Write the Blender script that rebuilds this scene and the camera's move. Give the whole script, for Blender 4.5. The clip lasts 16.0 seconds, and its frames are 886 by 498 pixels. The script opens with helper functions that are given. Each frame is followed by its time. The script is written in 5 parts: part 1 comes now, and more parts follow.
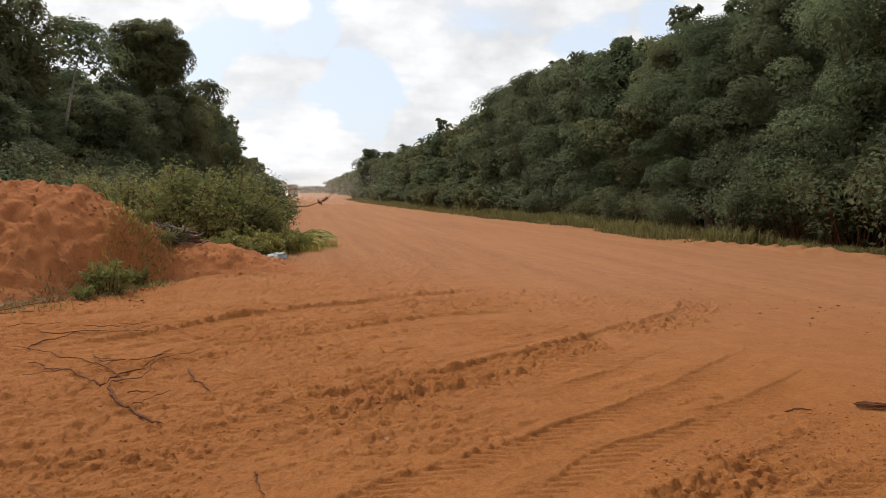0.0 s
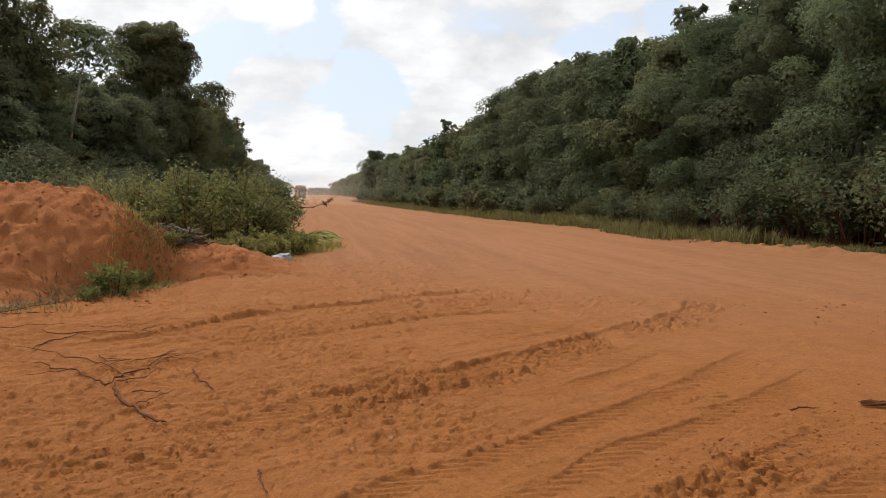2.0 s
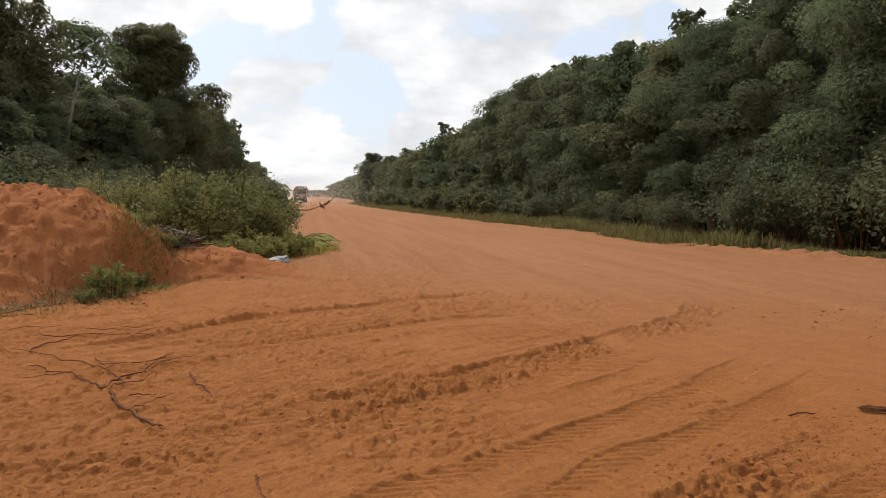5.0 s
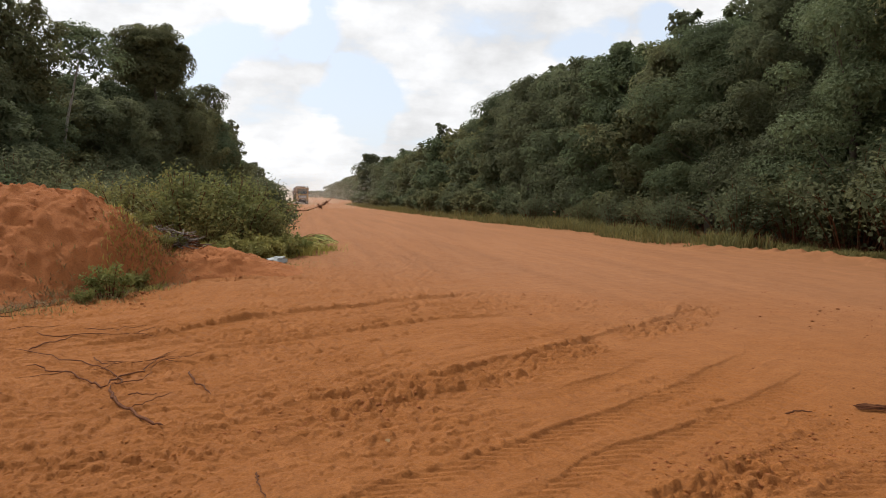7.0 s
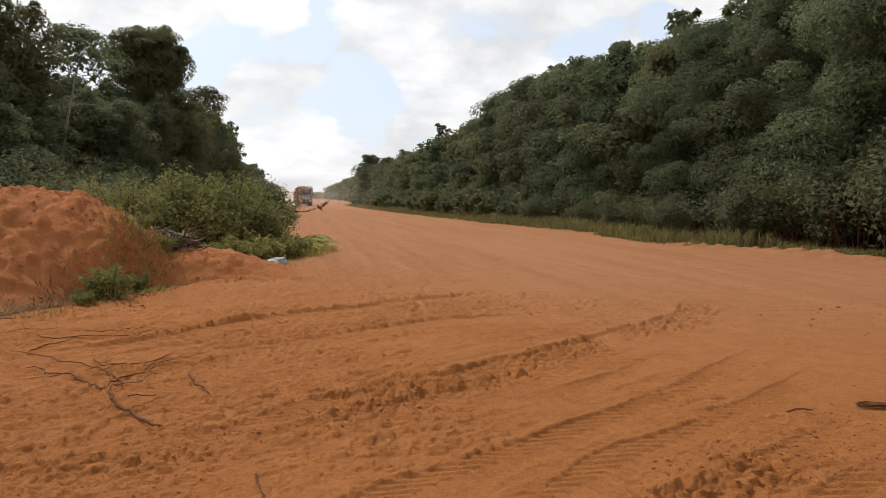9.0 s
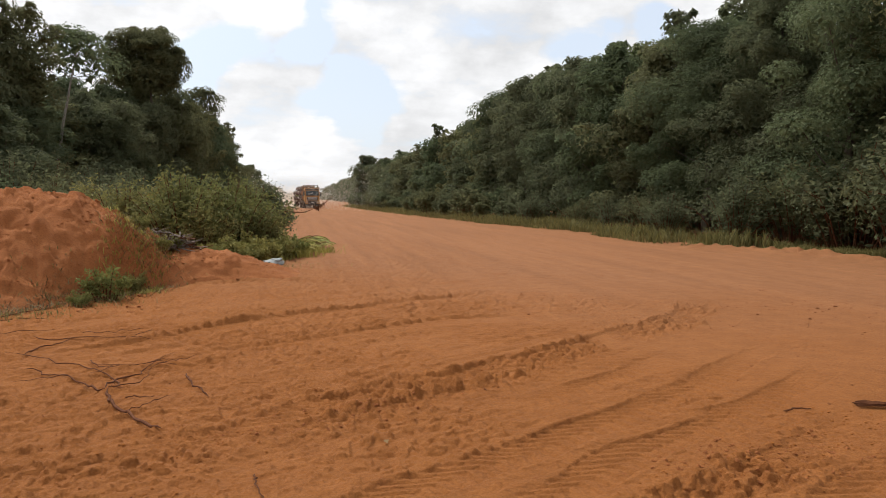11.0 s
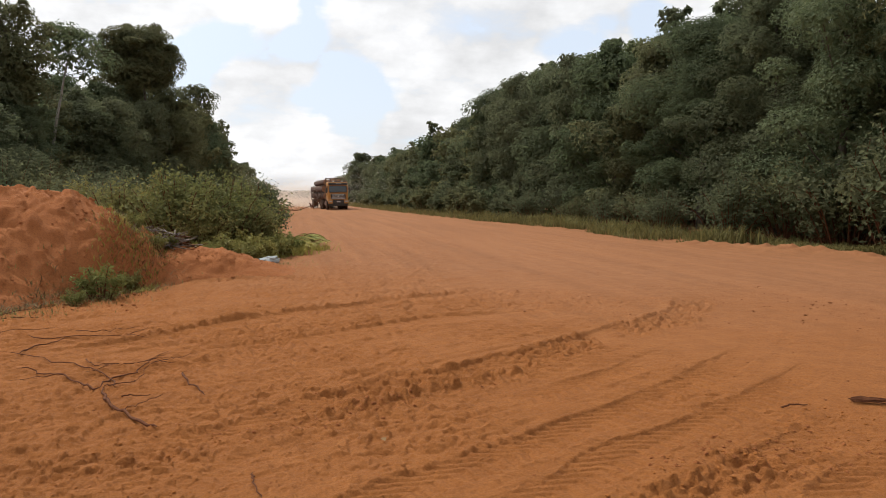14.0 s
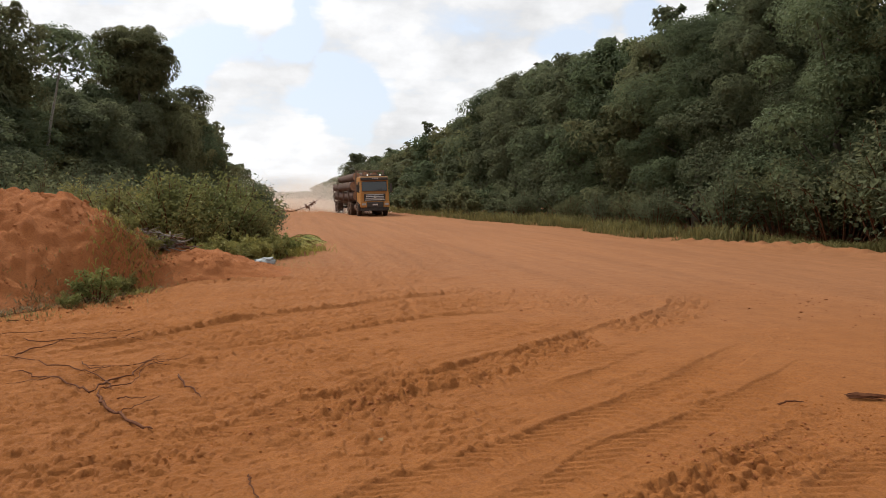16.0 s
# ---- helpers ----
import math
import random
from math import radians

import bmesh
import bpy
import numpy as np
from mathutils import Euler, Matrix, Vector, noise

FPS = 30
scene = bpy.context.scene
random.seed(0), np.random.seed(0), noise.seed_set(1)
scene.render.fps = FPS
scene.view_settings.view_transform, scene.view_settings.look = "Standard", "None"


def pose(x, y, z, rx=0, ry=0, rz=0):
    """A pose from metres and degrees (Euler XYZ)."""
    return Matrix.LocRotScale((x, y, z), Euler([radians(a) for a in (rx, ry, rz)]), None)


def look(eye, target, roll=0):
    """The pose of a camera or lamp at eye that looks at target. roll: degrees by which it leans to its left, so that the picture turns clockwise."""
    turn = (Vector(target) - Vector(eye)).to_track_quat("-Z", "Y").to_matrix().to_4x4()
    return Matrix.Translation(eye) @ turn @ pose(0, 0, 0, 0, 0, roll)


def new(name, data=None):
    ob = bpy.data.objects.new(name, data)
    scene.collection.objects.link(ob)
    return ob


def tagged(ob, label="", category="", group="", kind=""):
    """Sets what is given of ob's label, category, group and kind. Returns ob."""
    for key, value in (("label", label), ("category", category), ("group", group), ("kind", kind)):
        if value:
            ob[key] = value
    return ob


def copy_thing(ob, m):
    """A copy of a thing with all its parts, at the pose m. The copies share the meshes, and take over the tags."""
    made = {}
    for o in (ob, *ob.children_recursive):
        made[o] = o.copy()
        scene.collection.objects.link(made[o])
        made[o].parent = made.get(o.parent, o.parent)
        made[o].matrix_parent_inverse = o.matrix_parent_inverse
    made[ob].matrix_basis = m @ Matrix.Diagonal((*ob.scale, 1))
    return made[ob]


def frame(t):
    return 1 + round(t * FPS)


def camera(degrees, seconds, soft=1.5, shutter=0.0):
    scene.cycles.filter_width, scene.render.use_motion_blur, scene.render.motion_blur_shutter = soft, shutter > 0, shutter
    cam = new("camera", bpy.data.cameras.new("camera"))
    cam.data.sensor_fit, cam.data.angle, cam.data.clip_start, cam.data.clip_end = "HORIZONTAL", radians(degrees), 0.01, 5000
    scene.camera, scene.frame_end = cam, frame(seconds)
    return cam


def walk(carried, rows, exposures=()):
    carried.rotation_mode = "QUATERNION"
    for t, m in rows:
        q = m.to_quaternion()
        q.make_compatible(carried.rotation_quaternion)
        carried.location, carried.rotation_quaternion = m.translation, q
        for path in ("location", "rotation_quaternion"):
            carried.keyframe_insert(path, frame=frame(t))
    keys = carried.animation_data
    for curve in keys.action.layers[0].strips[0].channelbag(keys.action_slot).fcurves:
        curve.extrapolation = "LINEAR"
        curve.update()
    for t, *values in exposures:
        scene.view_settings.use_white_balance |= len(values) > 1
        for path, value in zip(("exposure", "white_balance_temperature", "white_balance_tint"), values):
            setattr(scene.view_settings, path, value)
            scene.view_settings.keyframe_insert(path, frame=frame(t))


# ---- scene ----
# camera and its path: a person stands and holds it nearly still
cam = camera(62, 16.0, soft=0.9)
PATH = [
    (0, 0.010, 0.011, 1.618, 85.513, 0.008, -10.651),
    (0.5, 0.006, 0.009, 1.617, 85.541, 0.005, -10.557),
    (1, 0.010, 0.010, 1.619, 85.538, 0.058, -10.494),
    (1.5, 0.014, 0.011, 1.613, 85.712, 0.085, -10.440),
    (2, 0.024, 0.004, 1.600, 85.617, 0.191, -10.255),
    (2.5, 0.024, 0.019, 1.590, 85.635, 0.186, -10.226),
    (3, 0.022, 0.000, 1.597, 85.770, 0.111, -10.147),
    (3.5, 0.016, 0.026, 1.602, 85.850, -0.008, -10.231),
    (4, 0.015, 0.026, 1.611, 85.813, -0.026, -10.309),
    (6.5, 0.005, 0.006, 1.602, 85.864, -0.028, -10.674),
    (7, 0.000, -0.000, 1.600, 85.879, 0.000, -10.677),
    (7.5, -0.004, 0.011, 1.596, 85.891, -0.004, -10.681),
    (8, 0.004, 0.009, 1.596, 85.996, 0.063, -10.741),
    (8.5, 0.006, 0.006, 1.595, 86.003, 0.184, -10.729),
    (9, 0.008, 0.008, 1.591, 85.924, 0.295, -10.681),
    (11.5, 0.000, 0.015, 1.589, 85.967, 0.419, -11.022),
    (12, -0.002, 0.020, 1.586, 85.928, 0.415, -11.144),
    (12.5, 0.001, 0.023, 1.581, 85.954, 0.457, -11.238),
    (13, -0.000, 0.024, 1.580, 85.903, 0.465, -11.357),
    (13.5, -0.008, 0.017, 1.588, 85.872, 0.442, -11.426),
    (14, -0.010, 0.023, 1.589, 85.764, 0.527, -11.317),
    (14.5, -0.002, 0.019, 1.586, 85.725, 0.602, -11.378),
    (15, -0.001, 0.024, 1.582, 85.730, 0.623, -11.464),
    (15.5, -0.001, 0.026, 1.583, 85.765, 0.795, -11.525),
    (16, -0.005, 0.030, 1.584, 85.765, 0.921, -11.640),
]
walk(cam, [(t, pose(x, y, z, rx, ry, rz)) for t, x, y, z, rx, ry, rz in PATH])

# ---- world, sun ----
SUN_AZ, SUN_EL = -36.0, 54.0   # degrees; azimuth from +y towards +x
sun = new("sun", bpy.data.lights.new("sun", "SUN"))
sun.data.energy, sun.data.angle, sun.data.color = 2.5, radians(1.5), (1.0, 0.95, 0.86)
sa, se = radians(SUN_AZ), radians(SUN_EL)
sun.matrix_world = look((200 * math.sin(sa) * math.cos(se), 200 * math.cos(sa) * math.cos(se), 200 * math.sin(se)), (0, 0, 0))


def build_world():
    w = bpy.data.worlds.new("sky")
    scene.world = w
    w.use_nodes = True
    nt = w.node_tree
    nt.nodes.clear()
    N, L = nt.nodes.new, nt.links.new
    out, bg = N("ShaderNodeOutputWorld"), N("ShaderNodeBackground")
    sky = N("ShaderNodeTexSky")
    sky.sky_type, sky.sun_disc = "NISHITA", False
    sky.sun_elevation, sky.sun_rotation = se, sa
    sky.dust_density, sky.air_density = 2.0, 1.0
    gain = N("ShaderNodeVectorMath")
    gain.operation = "SCALE"
    gain.inputs["Scale"].default_value = 0.12
    L(sky.outputs[0], gain.inputs[0])
    tc = N("ShaderNodeTexCoord")
    sep = N("ShaderNodeSeparateXYZ")
    L(tc.outputs["Generated"], sep.inputs[0])

    def mth(op, a, b=None, clamp=False):
        n = N("ShaderNodeMath")
        n.operation, n.use_clamp = op, clamp
        for i, v in enumerate((a, b)):
            if v is None:
                continue
            if isinstance(v, (int, float)):
                n.inputs[i].default_value = v
            else:
                L(v, n.inputs[i])
        return n.outputs[0]
    # the cloud deck: directions laid out on a level sheet overhead
    z = mth("ADD", mth("MAXIMUM", sep.outputs[2], 0.0), 0.16)
    comb = N("ShaderNodeCombineXYZ")
    L(mth("DIVIDE", sep.outputs[0], z), comb.inputs[0])
    L(mth("DIVIDE", sep.outputs[1], z), comb.inputs[1])
    big = N("ShaderNodeTexNoise")
    big.inputs["Scale"].default_value, big.inputs["Detail"].default_value = 1.5, 9.0
    big.inputs["Roughness"].default_value = 0.52
    L(comb.outputs[0], big.inputs["Vector"])
    # openings of blue between the clouds, as directions and widths
    total = None
    warp = N("ShaderNodeVectorMath")
    warp.operation = "MULTIPLY_ADD"
    fine = N("ShaderNodeTexNoise")
    fine.inputs["Scale"].default_value, fine.inputs["Detail"].default_value = 9.0, 6.0
    L(tc.outputs["Generated"], fine.inputs["Vector"])
    L(fine.outputs["Color"], warp.inputs[0])
    warp.inputs[1].default_value = (0.10, 0.10, 0.10)
    L(tc.outputs["Generated"], warp.inputs[2])
    for az, el, wid in ((-6.9, 10.2, 0.062), (-4.4, 11.4, 0.05), (-8.2, 8.4, 0.05), (-9.5, 6.6, 0.05), (1.9, 12.9, 0.048), (0.6, 11.6, 0.042), (5.3, 7.7, 0.052), (3.8, 8.3, 0.042), (6.9, 7.9, 0.042), (4.2, 6.0, 0.04), (1.4, 7.6, 0.035),
                        (21.4, 10.9, 0.05), (26.4, 12.1, 0.045), (60, 30, 0.3), (150, 40, 0.4), (-100, 35, 0.35)):
        a, e = radians(az), radians(el)
        d = N("ShaderNodeVectorMath")
        d.operation = "DISTANCE"
        L(warp.outputs[0], d.inputs[0])
        d.inputs[1].default_value = (math.sin(a) * math.cos(e) + 0.05, math.cos(a) * math.cos(e) + 0.05, math.sin(e) + 0.05)
        v = mth("SUBTRACT", 1.0, mth("DIVIDE", d.outputs["Value"], wid), True)
        total = v if total is None else mth("ADD", total, v)
    fluff = N("ShaderNodeTexNoise")
    fluff.inputs["Scale"].default_value, fluff.inputs["Detail"].default_value, fluff.inputs["Roughness"].default_value = 6.5, 10.0, 0.58
    tall = N("ShaderNodeVectorMath")
    tall.operation = "MULTIPLY"
    tall.inputs[1].default_value = (1.0, 1.0, 1.7)
    L(tc.outputs["Generated"], tall.inputs[0])
    L(tall.outputs[0], fluff.inputs["Vector"])
    edge = mth("MULTIPLY", mth("SUBTRACT", fluff.outputs["Fac"], 0.5), 4.6)
    cover = mth("SUBTRACT", mth("ADD", mth("ADD", mth("MULTIPLY", mth("SUBTRACT", big.outputs["Fac"], 0.40), 7.0), 0.6), edge), mth("MULTIPLY", total, 2.6), True)
    lit = N("ShaderNodeMapRange")
    L(mth("ADD", mth("MULTIPLY", fluff.outputs["Fac"], 0.65), mth("MULTIPLY", big.outputs["Fac"], 0.35)), lit.inputs["Value"])
    lit.inputs["From Min"].default_value, lit.inputs["From Max"].default_value = 0.36, 0.60
    lit.inputs["To Min"].default_value, lit.inputs["To Max"].default_value = 0.60, 0.97
    tone = N("ShaderNodeVectorMath")
    tone.operation = "SCALE"
    tone.inputs[0].default_value = (0.98, 0.985, 1.0)
    L(lit.outputs[0], tone.inputs["Scale"])
    # pale blue of a hazy tropical sky over the clear part
    pale = N("ShaderNodeMix")
    pale.data_type = "RGBA"
    pale.inputs["Factor"].default_value = 0.7
    L(gain.outputs[0], pale.inputs["A"])
    pale.inputs["B"].default_value = (0.77, 0.845, 0.96, 1)
    mix = N("ShaderNodeMix")
    mix.data_type = "RGBA"
    L(cover, mix.inputs["Factor"])
    L(pale.outputs["Result"], mix.inputs["A"])
    L(tone.outputs[0], mix.inputs["B"])
    L(mix.outputs["Result"], bg.inputs[0])
    # bright hazy aureole round the sun, high above the view, added as fill light
    aim = N("ShaderNodeVectorMath")
    aim.operation = "DOT_PRODUCT"
    L(tc.outputs["Generated"], aim.inputs[0])
    aim.inputs[1].default_value = (math.sin(sa) * math.cos(se), math.cos(sa) * math.cos(se), math.sin(se))
    glow = mth("POWER", mth("MAXIMUM", aim.outputs["Value"], 0.0), 10.0)
    L(mth("ADD", mth("MULTIPLY", glow, 2.8), 1.0), bg.inputs[1])
    L(bg.outputs[0], out.inputs[0])


build_world()
scene.view_settings.exposure = 0.15

# ---- materials ----


def material(name, rough=0.8, metal=0.0):
    m = bpy.data.materials.new(name)
    m.use_nodes = True
    nt = m.node_tree
    b = nt.nodes["Principled BSDF"]
    b.inputs["Roughness"].default_value, b.inputs["Metallic"].default_value = rough, metal
    return m, nt, b


def noise_node(nt, scale, detail=4.0, rough=0.55, coord="Object", stretch=None):
    tc = nt.nodes.new("ShaderNodeTexCoord")
    n = nt.nodes.new("ShaderNodeTexNoise")
    n.inputs["Scale"].default_value, n.inputs["Detail"].default_value, n.inputs["Roughness"].default_value = scale, detail, rough
    if stretch:
        mp = nt.nodes.new("ShaderNodeMapping")
        mp.inputs["Scale"].default_value = stretch
        nt.links.new(tc.outputs[coord], mp.inputs[0])
        nt.links.new(mp.outputs[0], n.inputs["Vector"])
    else:
        nt.links.new(tc.outputs[coord], n.inputs["Vector"])
    return n.outputs["Fac"]


def ramp(nt, fac, stops):
    r = nt.nodes.new("ShaderNodeValToRGB")
    while len(r.color_ramp.elements) < len(stops):
        r.color_ramp.elements.new(0.5)
    for e, (p, c) in zip(r.color_ramp.elements, stops):
        e.position, e.color = p, (*c, 1) if len(c) == 3 else c
    nt.links.new(fac, r.inputs[0])
    return r.outputs[0]


def mixed(nt, fac, a, b, mode="MIX"):
    n = nt.nodes.new("ShaderNodeMix")
    n.data_type, n.blend_type = "RGBA", mode
    for key, v in (("Factor", fac), ("A", a), ("B", b)):
        if isinstance(v, (int, float)):
            n.inputs[key].default_value = v
        elif isinstance(v, tuple):
            n.inputs[key].default_value = (*v, 1)
        else:
            nt.links.new(v, n.inputs[key])
    return n.outputs["Result"]


def bump(nt, b, height, strength, dist):
    n = nt.nodes.new("ShaderNodeBump")
    n.inputs["Strength"].default_value, n.inputs["Distance"].default_value = strength, dist
    nt.links.new(height, n.inputs["Height"])
    nt.links.new(n.outputs[0], b.inputs["Normal"])


def soil_material(name, loose, packed, far_from=None, rugged=0.034):
    m, nt, b = material(name, 0.95)
    b.inputs["Specular IOR Level"].default_value = 0.15
    coarse, mid, grain = noise_node(nt, 0.35, 5), noise_node(nt, 3.5, 6, 0.65), noise_node(nt, 60, 6, 0.7)
    c = ramp(nt, coarse, [(0.3, loose), (0.7, tuple(v * k for v, k in zip(loose, (1.1, 1.12, 1.15))))])
    if far_from:
        geo = nt.nodes.new("ShaderNodeNewGeometry")
        sep = nt.nodes.new("ShaderNodeSeparateXYZ")
        nt.links.new(geo.outputs["Position"], sep.inputs[0])
        lane = nt.nodes.new("ShaderNodeMath")   # the packed carriageway lies beyond the turning place
        lane.operation = "MULTIPLY_ADD"
        nt.links.new(sep.outputs[0], lane.inputs[0])
        lane.inputs[1].default_value = 1.1
        nt.links.new(sep.outputs[1], lane.inputs[2])
        soft = nt.nodes.new("ShaderNodeMath")
        soft.operation = "MULTIPLY_ADD"
        nt.links.new(coarse, soft.inputs[0])
        soft.inputs[1].default_value = 9.0
        nt.links.new(lane.outputs[0], soft.inputs[2])
        mr = nt.nodes.new("ShaderNodeMapRange")
        mr.interpolation_type = "SMOOTHSTEP"
        nt.links.new(soft.outputs[0], mr.inputs[0])
        mr.inputs[1].default_value, mr.inputs[2].default_value = far_from
        streak = noise_node(nt, 1.0, 6, 0.65, "Object", (1.6, 0.07, 1))
        pk = ramp(nt, streak, [(0.38, tuple(v * 0.84 for v in packed)), (0.62, packed)])
        c = mixed(nt, mr.outputs[0], c, pk)
    pits = noise_node(nt, 32, 5, 0.75)
    c = mixed(nt, 0.45, c, ramp(nt, mid, [(0.3, (0.66, 0.62, 0.58)), (0.62, (1.0, 1.0, 1.0))]), "MULTIPLY")
    # shade of the small hollows between clods, put into the colour besides their bumps
    c = mixed(nt, 0.42, c, ramp(nt, pits, [(0.34, (0.52, 0.47, 0.42)), (0.50, (1.0, 1.0, 1.0)), (0.68, (1.12, 1.12, 1.10))]), "MULTIPLY")
    c = mixed(nt, 0.5, c, ramp(nt, grain, [(0.35, (0.6, 0.55, 0.52)), (0.6, (1.06, 1.06, 1.06))]), "MULTIPLY")
    nt.links.new(c, b.inputs["Base Color"])
    both = nt.nodes.new("ShaderNodeMath")
    both.operation = "MULTIPLY_ADD"
    nt.links.new(grain, both.inputs[0])
    both.inputs[1].default_value = 0.3
    nt.links.new(pits, both.inputs[2])
    bump(nt, b, both.outputs[0], 0.85, rugged)
    return m


def leaf_material(name, dark, light, rough=0.5, through_light=0.22):
    m, nt, b = material(name, rough)
    geo = nt.nodes.new("ShaderNodeNewGeometry")
    info = nt.nodes.new("ShaderNodeObjectInfo")
    c = ramp(nt, geo.outputs["Random Per Island"], [(0.0, dark), (1.0, light)])
    tint = ramp(nt, info.outputs["Random"], [(0.0, (0.8, 0.92, 0.85)), (0.5, (1.0, 1.0, 1.0)), (1.0, (1.2, 1.08, 0.9))])
    c = mixed(nt, 1.0, c, tint, "MULTIPLY")
    c = mixed(nt, 0.5, c, ramp(nt, noise_node(nt, 0.8, 3), [(0.3, (0.7, 0.75, 0.7)), (0.7, (1.15, 1.12, 1.0))]), "MULTIPLY")
    nt.links.new(c, b.inputs["Base Color"])
    b.inputs["Specular IOR Level"].default_value = 0.10
    tr = nt.nodes.new("ShaderNodeBsdfTranslucent")
    nt.links.new(c, tr.inputs[0])
    mx = nt.nodes.new("ShaderNodeMixShader")
    mx.inputs[0].default_value = through_light
    nt.links.new(b.outputs[0], mx.inputs[1])
    nt.links.new(tr.outputs[0], mx.inputs[2])
    nt.links.new(mx.outputs[0], nt.nodes["Material Output"].inputs["Surface"])
    return m


def plain_material(name, a, c, scale=6.0, rough=0.7, metal=0.0, bumps=0.2, stretch=None, dist=0.01):
    m, nt, b = material(name, rough, metal)
    n = noise_node(nt, scale, 6, 0.6, "Object", stretch)
    b.inputs["Specular IOR Level"].default_value = 0.5 if rough < 0.7 else 0.12
    nt.links.new(ramp(nt, n, [(0.3, a), (0.7, c)]), b.inputs["Base Color"])
    if bumps:
        bump(nt, b, n, bumps, dist)
    return m


SOIL = soil_material("red_soil", (0.285, 0.106, 0.029), (0.318, 0.138, 0.058), (12.0, 26.0))
MOUND_SOIL = soil_material("heaped_red_soil", (0.335, 0.122, 0.042), (0.25, 0.09, 0.04), None, 0.045)
DAMP = plain_material("damp_soil", (0.23, 0.082, 0.022), (0.30, 0.112, 0.03), 12, 0.95, 0, 0.5)
CLOD = plain_material("clod_soil", (0.15, 0.055, 0.022), (0.22, 0.082, 0.03), 20, 0.95, 0, 0.5)
LEAF = leaf_material("forest_leaf", (0.106, 0.115, 0.066), (0.132, 0.142, 0.080), 0.65, 0.58)
LEAF_PALE = leaf_material("pale_leaf", (0.10, 0.128, 0.07), (0.15, 0.18, 0.10), 0.6, 0.42)
LEAF_BUSH = leaf_material("bush_leaf", (0.14, 0.135, 0.055), (0.26, 0.228, 0.085), 0.6, 0.36)
LEAF_WEED = leaf_material("weed_leaf", (0.17, 0.165, 0.055), (0.28, 0.255, 0.09), 0.6, 0.36)
LEAF_FROND = leaf_material("frond_leaf", (0.19, 0.18, 0.045), (0.33, 0.29, 0.085), 0.6, 0.36)
GRASS = leaf_material("verge_grass", (0.095, 0.092, 0.038), (0.19, 0.17, 0.07), 0.7, 0.36)
DRY = leaf_material("dry_straw", (0.13, 0.075, 0.038), (0.27, 0.18, 0.10), 0.8, 0.1)
BARK = plain_material("bark", (0.06, 0.05, 0.04), (0.16, 0.13, 0.10), 5, 0.9, 0, 0.5, (3, 3, 0.5), 0.03)
BARK_PALE = plain_material("pale_bark", (0.19, 0.175, 0.145), (0.31, 0.29, 0.25), 5, 0.9, 0, 0.4, (3, 3, 0.6), 0.02)
GREY_STICK = plain_material("weathered_stick", (0.11, 0.085, 0.07), (0.22, 0.18, 0.15), 20, 0.9, 0, 0.3)
TWIG = plain_material("dead_twig", (0.07, 0.024, 0.010), (0.14, 0.056, 0.026), 25, 0.9, 0, 0.4)
CAB_PAINT = plain_material("dusty_orange_paint", (0.37, 0.165, 0.040), (0.46, 0.215, 0.045), 2.5, 0.45, 0, 0.05)
BLACK = plain_material("black_plastic", (0.018, 0.017, 0.016), (0.06, 0.045, 0.035), 4, 0.6)
GREY_STEEL = plain_material("dusty_steel", (0.10, 0.07, 0.05), (0.20, 0.13, 0.09), 3, 0.6, 0.3)
CHROME = plain_material("dull_chrome", (0.45, 0.43, 0.40), (0.62, 0.60, 0.56), 6, 0.35, 0.9, 0.05)
RUBBER = plain_material("dusty_rubber", (0.04, 0.028, 0.02), (0.12, 0.07, 0.045), 5, 0.95)
LOG_BARK = plain_material("log_bark", (0.060, 0.042, 0.035), (0.15, 0.092, 0.070), 4, 0.95, 0, 0.6, (3, 0.5, 3), 0.03)
LOG_END = plain_material("sawn_log_end", (0.26, 0.14, 0.085), (0.40, 0.24, 0.15), 9, 0.9)
PLASTIC = plain_material("grey_plastic", (0.14, 0.15, 0.145), (0.28, 0.30, 0.29), 18, 0.5, 0, 0.3)


def glass_material():
    m, nt, b = material("windscreen_glass", 0.12)
    b.inputs["Base Color"].default_value = (0.03, 0.035, 0.035, 1)
    b.inputs["Specular IOR Level"].default_value = 0.6
    return m


def lamp_material():
    m, nt, b = material("headlamp_lens", 0.15)
    b.inputs["Base Color"].default_value = (0.30, 0.28, 0.25, 1)
    b.inputs["Emission Color"].default_value = (1, 0.95, 0.85, 1)
    b.inputs["Emission Strength"].default_value = 0.05
    return m


def roof_lamp_material():
    m, nt, b = material("lit_lamp_lens", 0.2)
    b.inputs["Base Color"].default_value = (0.8, 0.8, 0.78, 1)
    b.inputs["Emission Color"].default_value = (1, 0.97, 0.9, 1)
    b.inputs["Emission Strength"].default_value = 0.7
    return m


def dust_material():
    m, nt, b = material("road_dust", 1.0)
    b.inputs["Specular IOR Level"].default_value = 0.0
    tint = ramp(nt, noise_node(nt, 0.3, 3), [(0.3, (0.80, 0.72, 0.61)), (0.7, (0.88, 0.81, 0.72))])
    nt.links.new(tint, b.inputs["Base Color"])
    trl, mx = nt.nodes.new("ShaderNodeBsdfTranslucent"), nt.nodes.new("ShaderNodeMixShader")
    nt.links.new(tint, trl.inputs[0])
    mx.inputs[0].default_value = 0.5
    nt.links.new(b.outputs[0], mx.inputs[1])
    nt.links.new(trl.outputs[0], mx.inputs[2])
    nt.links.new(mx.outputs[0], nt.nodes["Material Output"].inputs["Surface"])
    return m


GLASS, LAMP, ROOF_LAMP, DUST = glass_material(), lamp_material(), roof_lamp_material(), dust_material()

# ---- mesh helpers ----


